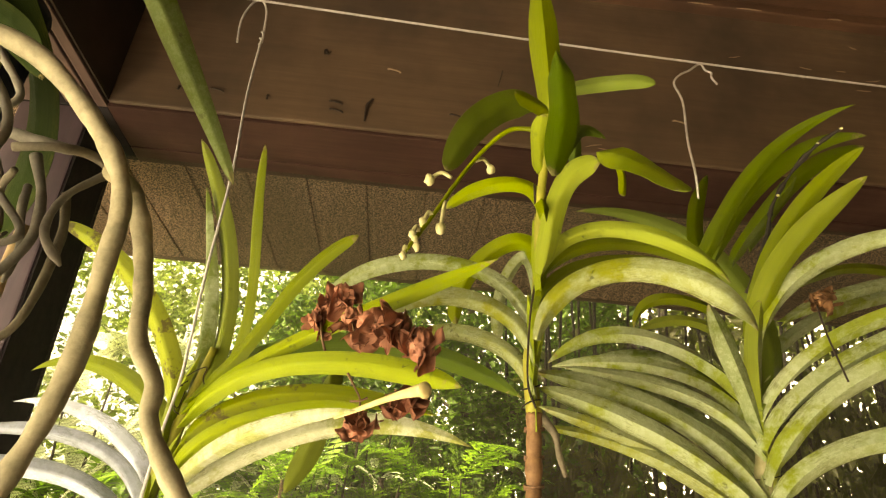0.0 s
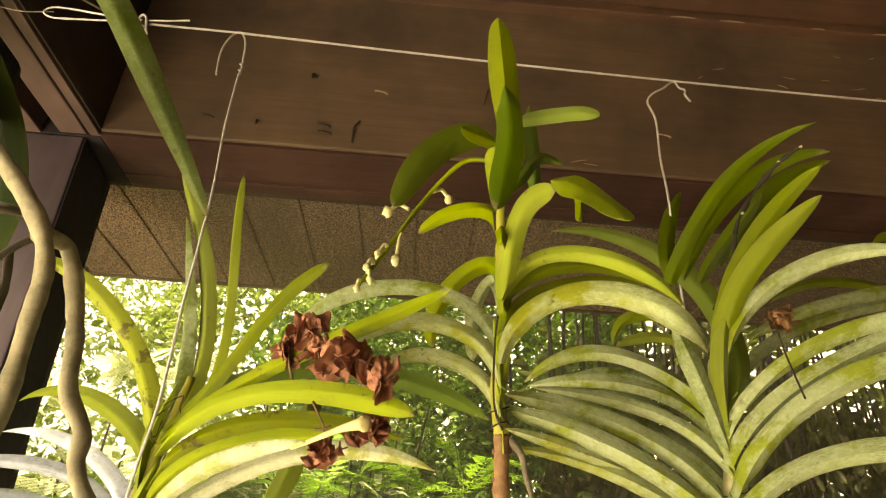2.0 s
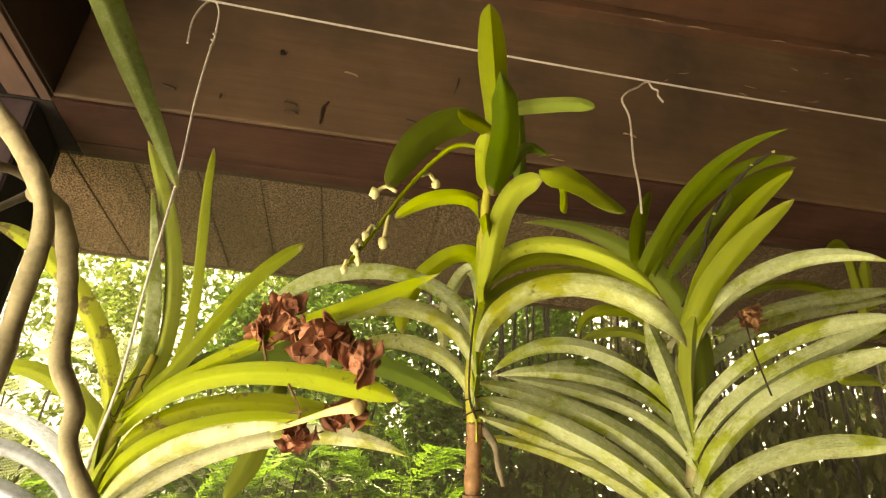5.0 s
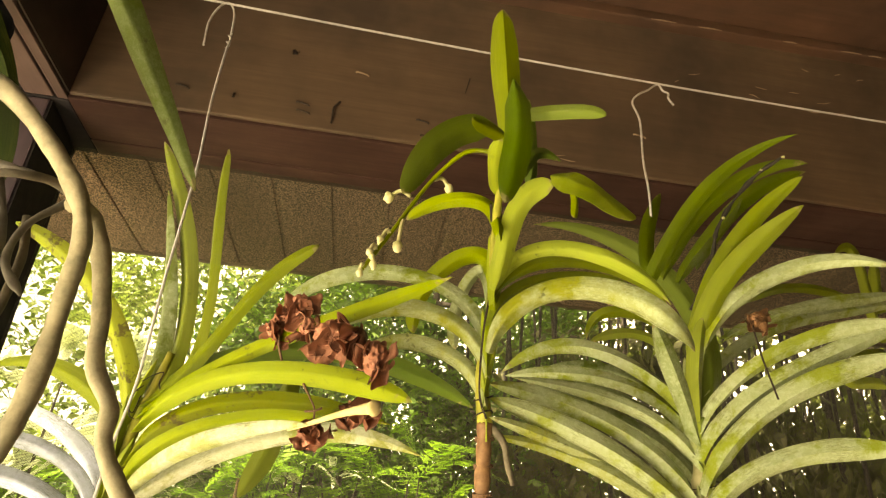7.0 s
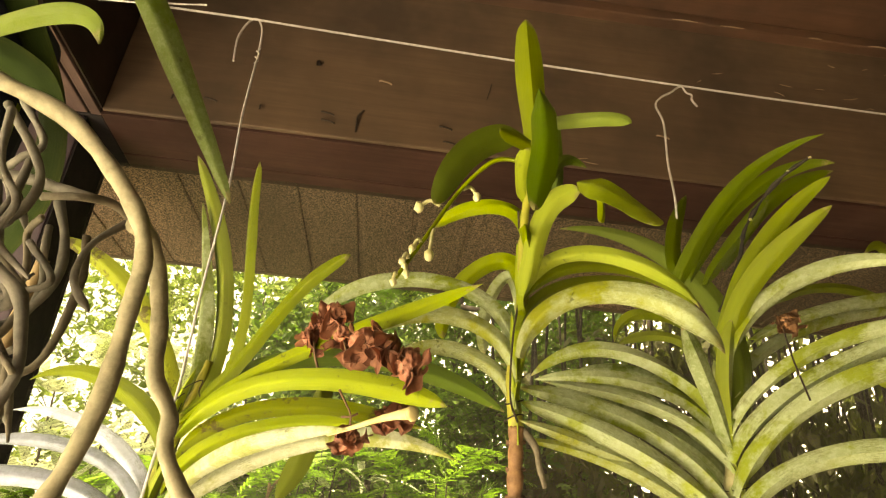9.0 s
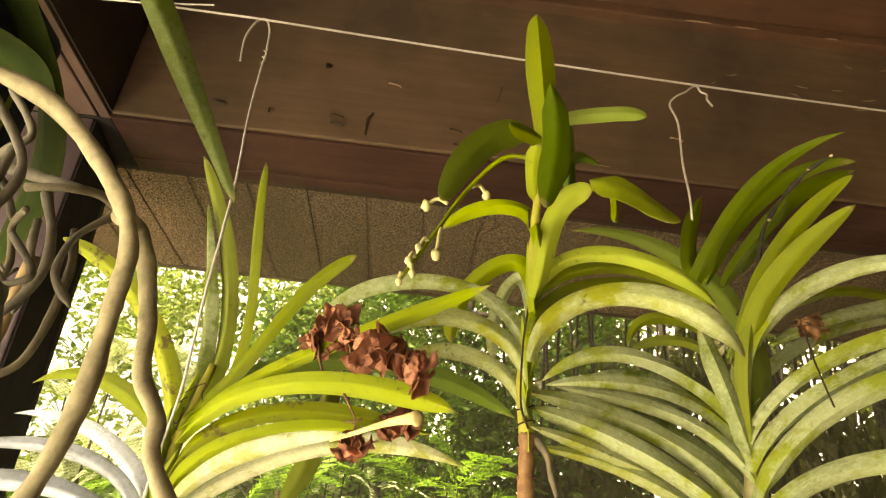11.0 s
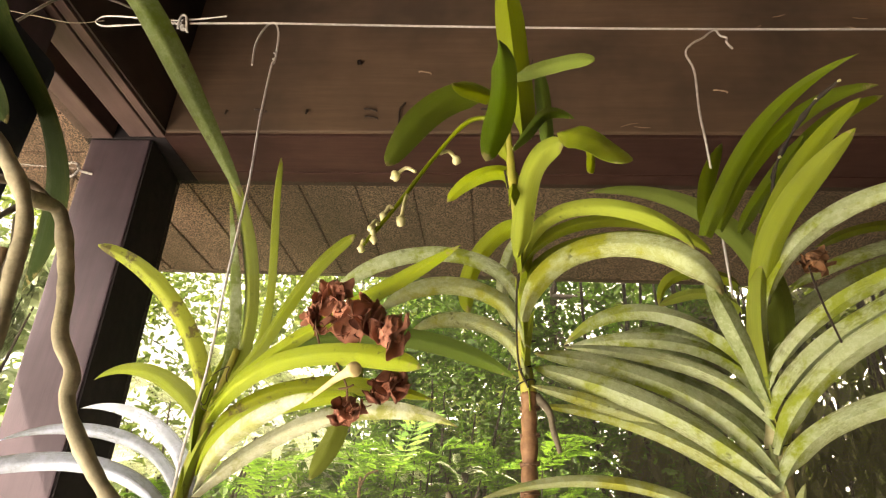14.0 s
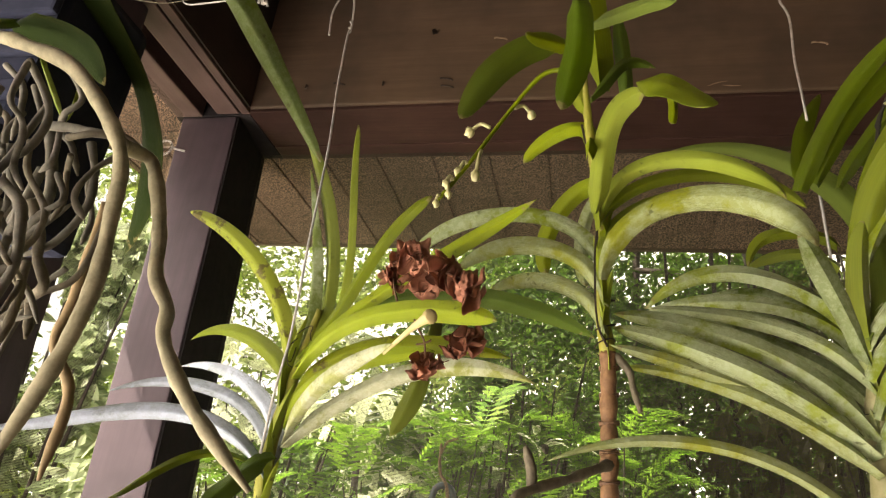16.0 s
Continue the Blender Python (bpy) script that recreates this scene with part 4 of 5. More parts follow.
leaf(right_orchid, (0.397, 0.755, 1.678), (0.361, 0.807, 1.745), (0.292, 0.858, 1.783), (0.214, 0.910, 1.755), 0.0214, leaf_pale, drop=14, clasp=1.1, fold=0.54)
leaf(right_orchid, (0.395, 0.755, 1.644), (0.368, 0.800, 1.712), (0.299, 0.844, 1.743), (0.214, 0.889, 1.744), 0.0187, leaf_pale, drop=14, clasp=1.1, fold=0.54)
leaf(right_orchid, (0.395, 0.755, 1.627), (0.351, 0.770, 1.679), (0.280, 0.785, 1.705), (0.201, 0.800, 1.716), 0.0179, leaf_pale, drop=14, clasp=1.1, fold=0.54, taper=0.4, blunt=0.1)
leaf(right_orchid, (0.405, 0.775, 1.605), (0.363, 0.787, 1.658), (0.295, 0.798, 1.691), (0.220, 0.810, 1.716), 0.0187, leaf_worn, drop=14, clasp=1.1, fold=0.54)
leaf(right_orchid, (0.393, 0.755, 1.584), (0.340, 0.758, 1.643), (0.259, 0.762, 1.680), (0.168, 0.765, 1.696), 0.0225, leaf_pale, drop=14, clasp=1.1, fold=0.54)
leaf(right_orchid, (0.389, 0.750, 1.570), (0.327, 0.747, 1.618), (0.250, 0.745, 1.653), (0.166, 0.742, 1.674), 0.0250, leaf_pale, drop=14, clasp=1.1, fold=0.54)
leaf(right_orchid, (0.417, 0.800, 1.580), (0.333, 0.776, 1.614), (0.247, 0.753, 1.638), (0.163, 0.729, 1.652), 0.0151, leaf_cream, drop=14, clasp=1.1, fold=0.54)
leaf(right_orchid, (0.388, 0.750, 1.555), (0.330, 0.756, 1.598), (0.257, 0.762, 1.629), (0.175, 0.768, 1.642), 0.0188, leaf_cream, drop=14, clasp=1.1, fold=0.54, taper=0.4, blunt=0.2)
leaf(right_orchid, (0.375, 0.750, 1.503), (0.306, 0.740, 1.552), (0.211, 0.730, 1.567), (0.109, 0.720, 1.541), 0.0132, leaf_cream, drop=14, clasp=1.1, fold=0.54, taper=0.4, blunt=0.15)
leaf(right_orchid, (0.400, 0.750, 1.721), (0.425, 0.707, 1.799), (0.492, 0.663, 1.835), (0.552, 0.620, 1.818), 0.0219, leaf_pale, drop=14, clasp=1.1, fold=0.54, taper=0.45, blunt=0.1)
leaf(right_orchid, (0.488, 0.780, 1.838), (0.553, 0.800, 1.873), (0.623, 0.820, 1.890), (0.690, 0.840, 1.891), 0.0141, leaf_green, drop=14, clasp=1.1, fold=0.54)
leaf(right_orchid, (0.439, 0.755, 1.776), (0.521, 0.763, 1.821), (0.613, 0.772, 1.852), (0.711, 0.780, 1.879), 0.0173, leaf_pale, drop=14, clasp=1.1, fold=0.54)
leaf(right_orchid, (0.421, 0.790, 1.724), (0.514, 0.810, 1.806), (0.638, 0.830, 1.861), (0.777, 0.850, 1.903), 0.0190, leaf_pale, drop=14, clasp=1.1, fold=0.54)
leaf(right_orchid, (0.393, 0.750, 1.663), (0.442, 0.720, 1.727), (0.511, 0.690, 1.766), (0.581, 0.660, 1.778), 0.0191, leaf_pale, drop=14, clasp=1.1, fold=0.54)
leaf(right_orchid, (0.392, 0.750, 1.634), (0.445, 0.727, 1.700), (0.520, 0.703, 1.747), (0.600, 0.680, 1.786), 0.0227, leaf_pale, drop=14, clasp=1.1, fold=0.54)
leaf(right_orchid, (0.391, 0.750, 1.601), (0.434, 0.720, 1.670), (0.503, 0.690, 1.717), (0.577, 0.660, 1.742), 0.0253, leaf_pale, drop=14, clasp=1.1, fold=0.54)
leaf(right_orchid, (0.389, 0.750, 1.570), (0.435, 0.727, 1.625), (0.504, 0.703, 1.648), (0.568, 0.680, 1.652), 0.0235, leaf_pale, drop=14, clasp=1.1, fold=0.54)
leaf(right_orchid, (0.360, 0.770, 1.842), (0.393, 0.733, 1.916), (0.443, 0.697, 1.977), (0.508, 0.660, 2.008), 0.0184, leaf_olive, blunt=0.05, taper=0.35, fold=0.22, drop=14, clasp=1.2)
leaf(right_orchid, (0.377, 0.770, 1.851), (0.415, 0.747, 1.922), (0.474, 0.723, 1.981), (0.546, 0.700, 2.000), 0.0203, leaf_olive, blunt=0.22, taper=0.55, fold=0.22, drop=14, clasp=1.2)
leaf(right_orchid, (0.433, 0.790, 1.885), (0.469, 0.777, 1.945), (0.520, 0.763, 1.996), (0.583, 0.750, 2.027), 0.0207, leaf_olive, blunt=0.22, taper=0.55, fold=0.22, drop=14, clasp=1.2)
leaf(right_orchid, (0.406, 0.755, 1.765), (0.410, 0.713, 1.829), (0.438, 0.672, 1.883), (0.477, 0.630, 1.923), 0.0214, leaf_green, blunt=0.22, taper=0.55, fold=0.22, drop=14, clasp=1.2)
leaf(right_orchid, (0.402, 0.750, 1.747), (0.401, 0.700, 1.800), (0.421, 0.650, 1.838), (0.445, 0.600, 1.863), 0.0257, leaf_green, blunt=0.22, taper=0.55, fold=0.22, drop=14, clasp=1.2)
leaf(right_orchid, (0.378, 0.800, 1.874), (0.383, 0.817, 1.921), (0.400, 0.833, 1.973), (0.427, 0.850, 2.029), 0.0199, leaf_olive, blunt=0.22, taper=0.5, fold=0.22, drop=14, clasp=1.0)
leaf(right_orchid, (0.403, 0.780, 1.853), (0.424, 0.767, 1.890), (0.451, 0.753, 1.925), (0.477, 0.740, 1.961), 0.0183, leaf_olive, drop=14, clasp=1.1, fold=0.54)
leaf(right_orchid, (0.395, 0.755, 1.647), (0.378, 0.743, 1.688), (0.359, 0.732, 1.730), (0.337, 0.720, 1.772), 0.0228, leaf_worn, drop=14, clasp=1.1, fold=0.54)
leaf(right_orchid, (0.395, 0.755, 1.649), (0.391, 0.743, 1.692), (0.390, 0.732, 1.737), (0.395, 0.720, 1.784), 0.0241, leaf_green, drop=14, clasp=1.1, fold=0.54)
leaf(left_orchid, (-0.050, 0.880, 1.724), (-0.054, 0.873, 1.663), (-0.062, 0.867, 1.616), (-0.079, 0.860, 1.570), 0.0259, leaf_green, drop=14)
leaf(middle_orchid, (0.140, 0.560, 1.811), (0.159, 0.573, 1.846), (0.174, 0.587, 1.870), (0.197, 0.600, 1.873), 0.0108, leaf_dark, clasp=0.75)
leaf(middle_orchid, (0.171, 0.620, 1.852), (0.172, 0.613, 1.877), (0.169, 0.607, 1.906), (0.165, 0.600, 1.943), 0.0151, leaf_dark, clasp=0.75)
leaf(right_orchid, (0.407, 0.790, 1.633), (0.373, 0.827, 1.699), (0.321, 0.863, 1.730), (0.249, 0.900, 1.745), 0.0176, leaf_worn, drop=14, clasp=1.5)
leaf(right_orchid, (0.413, 0.800, 1.662), (0.383, 0.840, 1.730), (0.336, 0.880, 1.765), (0.274, 0.920, 1.769), 0.0183, leaf_worn, drop=14, clasp=1.5)
leaf(far_right_orchid, (0.885, 1.000, 1.884), (0.831, 0.983, 1.873), (0.785, 0.967, 1.853), (0.727, 0.950, 1.808), 0.0224, leaf_green)
leaf(far_right_orchid, (0.896, 1.000, 1.924), (0.849, 0.983, 1.941), (0.831, 0.967, 2.032), (0.768, 0.950, 2.024), 0.0206, leaf_green)
leaf(far_right_orchid, (0.859, 1.000, 1.827), (0.818, 0.983, 1.827), (0.776, 0.967, 1.818), (0.739, 0.950, 1.824), 0.0190, leaf_yellow)
leaf(far_right_orchid, (0.892, 1.000, 1.963), (0.874, 0.993, 1.978), (0.873, 0.987, 2.016), (0.870, 0.980, 2.044), 0.0210, leaf_green)
leaf(hanging_orchid, (-0.278, 0.560, 2.038), (-0.259, 0.610, 2.012), (-0.220, 0.660, 1.950), (-0.166, 0.720, 1.855), 0.0305, leaf_scarred, taper=0.25, blunt=0.28, fold=0.30, az=-6)
leaf(hanging_orchid, (-0.225, 0.375, 1.745), (-0.152, 0.300, 1.676), (-0.086, 0.245, 1.642), (-0.046, 0.215, 1.608), 0.0056, leaf_olive, blunt=0.4, taper=0.7, fold=0.15, drop=40, thick=0.0010, clasp=1.2)
leaf(hanging_orchid, (-0.207, 0.420, 1.736), (-0.206, 0.420, 1.722), (-0.205, 0.420, 1.710), (-0.205, 0.420, 1.699), 0.0030, leaf_green)
leaf(hanging_orchid, (-0.272, 0.420, 1.855), (-0.259, 0.480, 1.825), (-0.284, 0.580, 1.796), (-0.388, 0.720, 1.733), 0.0340, leaf_shaded, fold=0.25)
leaf(hanging_orchid, (-0.240, 0.410, 1.750), (-0.231, 0.415, 1.734), (-0.222, 0.420, 1.718), (-0.209, 0.420, 1.700), 0.0042, leaf_green)
leaf(hanging_orchid, (-0.241, 0.385, 1.752), (-0.215, 0.390, 1.750), (-0.191, 0.395, 1.739), (-0.165, 0.400, 1.711), 0.0190, leaf_shaded, fold=0.2)

# flower spike with buds
spike = part("flower_spike", tube([(0.132, 0.555, 1.835), (0.119, 0.56, 1.842), (0.098, 0.565, 1.840), (0.071, 0.575, 1.810), (0.043, 0.56, 1.748), (0.025, 0.545, 1.707)], lambda u: 0.0023 - 0.0006 * u, 8, 6, 0.2), leaf_yellow, middle_orchid, "yellow-green budding flower spike", True)
for a, b, r in (((0.056, 0.575, 1.795), (0.038, 0.577, 1.792), 0.0062), ((0.076, 0.577, 1.816), (0.090, 0.587, 1.816), 0.0058), ((0.052, 0.565, 1.765), (0.050, 0.56, 1.738), 0.0060),
                ((0.043, 0.560, 1.748), (0.036, 0.557, 1.740), 0.0050), ((0.034, 0.553, 1.728), (0.029, 0.548, 1.724), 0.0042), ((0.030, 0.549, 1.718), (0.033, 0.545, 1.712), 0.0042), ((0.026, 0.546, 1.708), (0.024, 0.545, 1.704), 0.0040)):
    a, b = Vector(a), Vector(b)
    mid = (a + b) / 2 + Vector((0, 0, 0.006))
    part("bud", ball(b, r * 0.74, (0.9, 0.9, 1.15), 0.4), bud_skin, spike, "cream flower bud", True)
    part("pedicel", tube([a, mid, b], 0.0017, 6, 4), bud_skin, spike, smooth=True)

# withered flowers on the left orchid
for k, (at, size) in enumerate((((-0.049, 0.690, 1.705), 0.017), ((-0.039, 0.685, 1.715), 0.015), ((-0.029, 0.680, 1.724), 0.020), ((-0.018, 0.672, 1.700), 0.018), ((0.005, 0.638, 1.684), 0.022),
                               ((0.027, 0.610, 1.670), 0.023), ((0.044, 0.600, 1.657), 0.019), ((0.040, 0.650, 1.628), 0.018), ((0.031, 0.655, 1.621), 0.014), ((0.000, 0.668, 1.608), 0.018))):
    part("withered_flower", crumple(at, 1.15 * size, 11 + k), dead_petal, left_orchid, "crumpled reddish brown withered flower", True)
for pts in (((-0.037, 0.680, 1.670), (-0.042, 0.680, 1.683), (-0.045, 0.680, 1.696)), ((-0.008, 0.660, 1.667), (-0.012, 0.660, 1.682), (-0.016, 0.665, 1.694)),
            ((-0.013, 0.660, 1.647), (-0.005, 0.655, 1.634), (-0.000, 0.655, 1.625), (-0.000, 0.665, 1.613)), ((-0.008, 0.660, 1.624), (-0.000, 0.655, 1.624), (0.006, 0.655, 1.627))):
    part("flower_stalk", tube(pts, 0.0011, 6, 5, 0.3), node_brown, left_orchid, smooth=True)
part("pale_tip", tube([(-0.010, 0.575, 1.592), (0.005, 0.548, 1.592), (0.028, 0.510, 1.593), (0.042, 0.487, 1.592), (0.046, 0.480, 1.591)], lambda u: 0.0012 + 0.0042 * u * u - (0.003 if u > 0.99 else 0), 10, 6, 0.1), cream_tip, left_orchid, "cream tapering tip", True)

# old spike and dead flower on the right orchid
old = part("old_spike", tube([(0.405, 0.76, 1.808), (0.425, 0.74, 1.867), (0.426, 0.72, 1.899), (0.442, 0.70, 1.932), (0.455, 0.67, 1.949), (0.472, 0.65, 1.960)], lambda u: 0.0027 - 0.0012 * u, 7, 8, 1.0), cane_bark, right_orchid, "dried dark flower spike", True)
for at in ((0.412, 0.752, 1.830), (0.428, 0.712, 1.909), (0.455, 0.667, 1.951), (0.472, 0.65, 1.961)):
    part("bract", ball(Vector(at) + Vector((0.0016, -0.001, 0)), 0.0017, (1.2, 1, 0.8), 0.7, 2), bud_skin, old)
part("dead_flower", crumple((0.411, 0.652, 1.757), 0.017, 40, 9), dry_petal, right_orchid, "dry brown dead flower", True)
part("flower_stalk", tube([(0.405, 0.652, 1.752), (0.408, 0.65, 1.72), (0.416, 0.647, 1.677)], 0.0010, 6, 5), dark_wire, right_orchid, smooth=True)

# low side shoot on the middle orchid, and the dark pot rim beside it
part("side_shoot", tube([(0.163, 0.742, 1.545), (0.145, 0.72, 1.535), (0.124, 0.70, 1.524), (0.100, 0.675, 1.513), (0.084, 0.66, 1.500), (0.080, 0.655, 1.46)], 0.0040, 8, 5, 0.4), root_dark, middle_orchid, "old brown side shoot", True)
part("side_twig", tube([(0.098, 0.678, 1.514), (0.097, 0.676, 1.528), (0.092, 0.67, 1.545)], lambda u: 0.0048 - 0.002 * u, 8, 4, 0.4), root_dark, middle_orchid, smooth=True)
part("aerial_root", tube([(0.168, 0.74, 1.645), (0.180, 0.738, 1.630), (0.184, 0.738, 1.612), (0.190, 0.738, 1.592)], lambda u: 0.0045 - 0.002 * u, 8, 5, 0.2), root_dark, middle_orchid, smooth=True)

# ---- basket orchid: roots ----
def root(points, r, mat, wob=0.18):
    return part("aerial_root", tube(points, lambda u: r * (1 - 0.12 * u) * (1 if u < 0.9 else 1 - 6.5 * (u - 0.9)), 12, 10, wob + 0.06), mat, hanging_orchid, smooth=True)


root([(-0.21, 0.335, 1.70), (-0.165, 0.33, 1.686), (-0.148, 0.33, 1.680), (-0.119, 0.335, 1.668), (-0.086, 0.335, 1.635), (-0.075, 0.34, 1.613), (-0.076, 0.346, 1.589), (-0.078, 0.352, 1.560), (-0.083, 0.354, 1.533), (-0.093, 0.356, 1.505), (-0.108, 0.358, 1.47)], 0.0041, root_skin)
root([(-0.084, 0.345, 1.627), (-0.088, 0.360, 1.633), (-0.088, 0.373, 1.635), (-0.081, 0.376, 1.618), (-0.075, 0.380, 1.594), (-0.072, 0.382, 1.574), (-0.062, 0.384, 1.558), (-0.061, 0.385, 1.546), (-0.054, 0.386, 1.533), (-0.039, 0.390, 1.513), (-0.022, 0.395, 1.495), (-0.007, 0.400, 1.480)], 0.0040, root_skin)
root([(-0.170, 0.440, 1.647), (-0.179, 0.450, 1.583), (-0.181, 0.450, 1.554), (-0.159, 0.450, 1.524), (-0.160, 0.450, 1.476)], 0.0036, root_tan)
root([(-0.157, 0.321, 1.623), (-0.138, 0.321, 1.601), (-0.132, 0.321, 1.590), (-0.125, 0.321, 1.570), (-0.117, 0.321, 1.545), (-0.112, 0.321, 1.525)], 0.0028, root_grey)
root([(-0.181, 0.357, 1.647), (-0.170, 0.357, 1.623), (-0.160, 0.357, 1.603), (-0.145, 0.357, 1.587), (-0.133, 0.357, 1.577)], 0.0022, root_grey)
root([(-0.125, 0.330, 1.598), (-0.110, 0.330, 1.586), (-0.104, 0.330, 1.572), (-0.100, 0.330, 1.557), (-0.103, 0.330, 1.544), (-0.107, 0.330, 1.526), (-0.113, 0.330, 1.511)], 0.0024, root_grey)
root([(-0.114, 0.348, 1.566), (-0.111, 0.348, 1.545), (-0.112, 0.348, 1.531), (-0.118, 0.348, 1.521), (-0.119, 0.348, 1.506), (-0.115, 0.348, 1.495), (-0.111, 0.348, 1.481), (-0.111, 0.348, 1.468)], 0.0020, root_dark)
root([(-0.152, 0.339, 1.677), (-0.132, 0.339, 1.653), (-0.125, 0.339, 1.639), (-0.127, 0.339, 1.626), (-0.134, 0.339, 1.616)], 0.0021, root_grey)
root([(-0.167, 0.375, 1.662), (-0.150, 0.375, 1.660), (-0.137, 0.375, 1.657), (-0.115, 0.375, 1.653)], 0.0027, root_grey)
root([(-0.141, 0.384, 1.655), (-0.131, 0.384, 1.633), (-0.129, 0.384, 1.612), (-0.141, 0.384, 1.592), (-0.158, 0.384, 1.584)], 0.0023, root_grey)
root([(-0.127, 0.393, 1.642), (-0.122, 0.393, 1.617), (-0.127, 0.393, 1.578), (-0.148, 0.393, 1.565), (-0.175, 0.393, 1.544)], 0.0020, root_dark)
root([(-0.146, 0.348, 1.562), (-0.135, 0.348, 1.560), (-0.124, 0.348, 1.563), (-0.118, 0.348, 1.569)], 0.0019, root_grey)
root([(-0.178, 0.375, 1.587), (-0.172, 0.375, 1.588), (-0.168, 0.375, 1.599)], 0.0018, root_grey)
root([(-0.160, 0.366, 1.534), (-0.148, 0.366, 1.537), (-0.134, 0.366, 1.542), (-0.118, 0.366, 1.546)], 0.0015, root_grey)
root([(-0.177, 0.384, 1.550), (-0.171, 0.384, 1.558), (-0.170, 0.384, 1.575)], 0.0010, root_dark)
root([(-0.228, 0.384, 1.717), (-0.208, 0.384, 1.700), (-0.201, 0.384, 1.681), (-0.198, 0.384, 1.659)], 0.0021, root_grey)
root([(-0.183, 0.393, 1.671), (-0.168, 0.393, 1.636), (-0.165, 0.393, 1.618), (-0.163, 0.393, 1.604)], 0.0034, root_grey)
root([(-0.191, 0.384, 1.560), (-0.174, 0.384, 1.573), (-0.159, 0.384, 1.596), (-0.139, 0.384, 1.616)], 0.0021, root_grey)
root([(-0.243, 0.393, 1.695), (-0.219, 0.393, 1.681), (-0.218, 0.393, 1.656), (-0.226, 0.393, 1.637)], 0.0023, root_dark)
root([(-0.145, 0.402, 1.585), (-0.155, 0.402, 1.575), (-0.164, 0.402, 1.553), (-0.168, 0.402, 1.528)], 0.0017, root_grey)
root([(-0.221, 0.402, 1.714), (-0.202, 0.402, 1.687), (-0.176, 0.402, 1.669), (-0.161, 0.402, 1.645)], 0.0023, root_grey)
root([(-0.198, 0.402, 1.627), (-0.208, 0.402, 1.612), (-0.221, 0.402, 1.616), (-0.229, 0.402, 1.603)], 0.0026, root_grey)
root([(-0.139, 0.366, 1.647), (-0.122, 0.366, 1.649), (-0.111, 0.375, 1.652), (-0.100, 0.382, 1.645)], 0.0021, root_dark)
root([(-0.098, 0.366, 1.638), (-0.105, 0.357, 1.621), (-0.102, 0.348, 1.601), (-0.092, 0.348, 1.588)], 0.0018, root_grey)
root([(-0.131, 0.336, 1.582), (-0.153, 0.348, 1.579), (-0.140, 0.335, 1.559), (-0.130, 0.328, 1.545)], 0.0023, root_grey)
root([(-0.161, 0.327, 1.645), (-0.170, 0.337, 1.639), (-0.134, 0.317, 1.607), (-0.147, 0.335, 1.609), (-0.137, 0.320, 1.591), (-0.149, 0.327, 1.579)], 0.0016, root_grey)
root([(-0.138, 0.371, 1.639), (-0.148, 0.382, 1.635), (-0.141, 0.380, 1.616), (-0.144, 0.380, 1.603)], 0.0017, root_dark)
root([(-0.179, 0.384, 1.713), (-0.160, 0.384, 1.688), (-0.168, 0.384, 1.677), (-0.177, 0.393, 1.673), (-0.155, 0.377, 1.641), (-0.164, 0.380, 1.634)], 0.0020, root_grey)
root([(-0.213, 0.396, 1.688), (-0.209, 0.388, 1.666), (-0.199, 0.389, 1.642), (-0.184, 0.384, 1.626), (-0.178, 0.388, 1.614), (-0.185, 0.394, 1.606), (-0.188, 0.398, 1.594)], 0.0021, root_grey)
root([(-0.178, 0.334, 1.669), (-0.179, 0.334, 1.647), (-0.173, 0.327, 1.626), (-0.176, 0.338, 1.622), (-0.171, 0.330, 1.605), (-0.175, 0.334, 1.593)], 0.0014, root_grey)
root([(-0.172, 0.399, 1.627), (-0.174, 0.397, 1.605), (-0.183, 0.399, 1.589), (-0.173, 0.390, 1.575), (-0.168, 0.390, 1.562)], 0.0022, root_dark)
root([(-0.135, 0.365, 1.623), (-0.114, 0.354, 1.602), (-0.128, 0.358, 1.596), (-0.154, 0.375, 1.591), (-0.137, 0.366, 1.569), (-0.124, 0.367, 1.555), (-0.113, 0.365, 1.542)], 0.0017, root_grey)
root([(-0.144, 0.342, 1.627), (-0.143, 0.348, 1.612), (-0.115, 0.335, 1.586), (-0.136, 0.353, 1.583), (-0.131, 0.350, 1.565), (-0.131, 0.353, 1.553)], 0.0023, root_grey)
root([(-0.137, 0.342, 1.595), (-0.149, 0.352, 1.588), (-0.138, 0.339, 1.569), (-0.134, 0.346, 1.561), (-0.131, 0.344, 1.547), (-0.133, 0.349, 1.541)], 0.0019, root_grey)
root([(-0.222, 0.367, 1.693), (-0.205, 0.370, 1.672), (-0.179, 0.362, 1.642), (-0.189, 0.379, 1.642), (-0.162, 0.361, 1.617), (-0.171, 0.366, 1.606)], 0.0019, root_dark)
root([(-0.140, 0.335, 1.621), (-0.151, 0.344, 1.619), (-0.131, 0.324, 1.590), (-0.154, 0.345, 1.595), (-0.157, 0.345, 1.585), (-0.139, 0.327, 1.561)], 0.0015, root_grey)
root([(-0.137, 0.346, 1.653), (-0.131, 0.336, 1.627), (-0.139, 0.339, 1.614), (-0.141, 0.337, 1.603), (-0.148, 0.344, 1.593), (-0.152, 0.353, 1.587), (-0.148, 0.351, 1.571)], 0.0018, root_grey)
root([(-0.185, 0.399, 1.648), (-0.186, 0.398, 1.628), (-0.191, 0.399, 1.608), (-0.187, 0.409, 1.598), (-0.180, 0.399, 1.582)], 0.0028, root_grey)
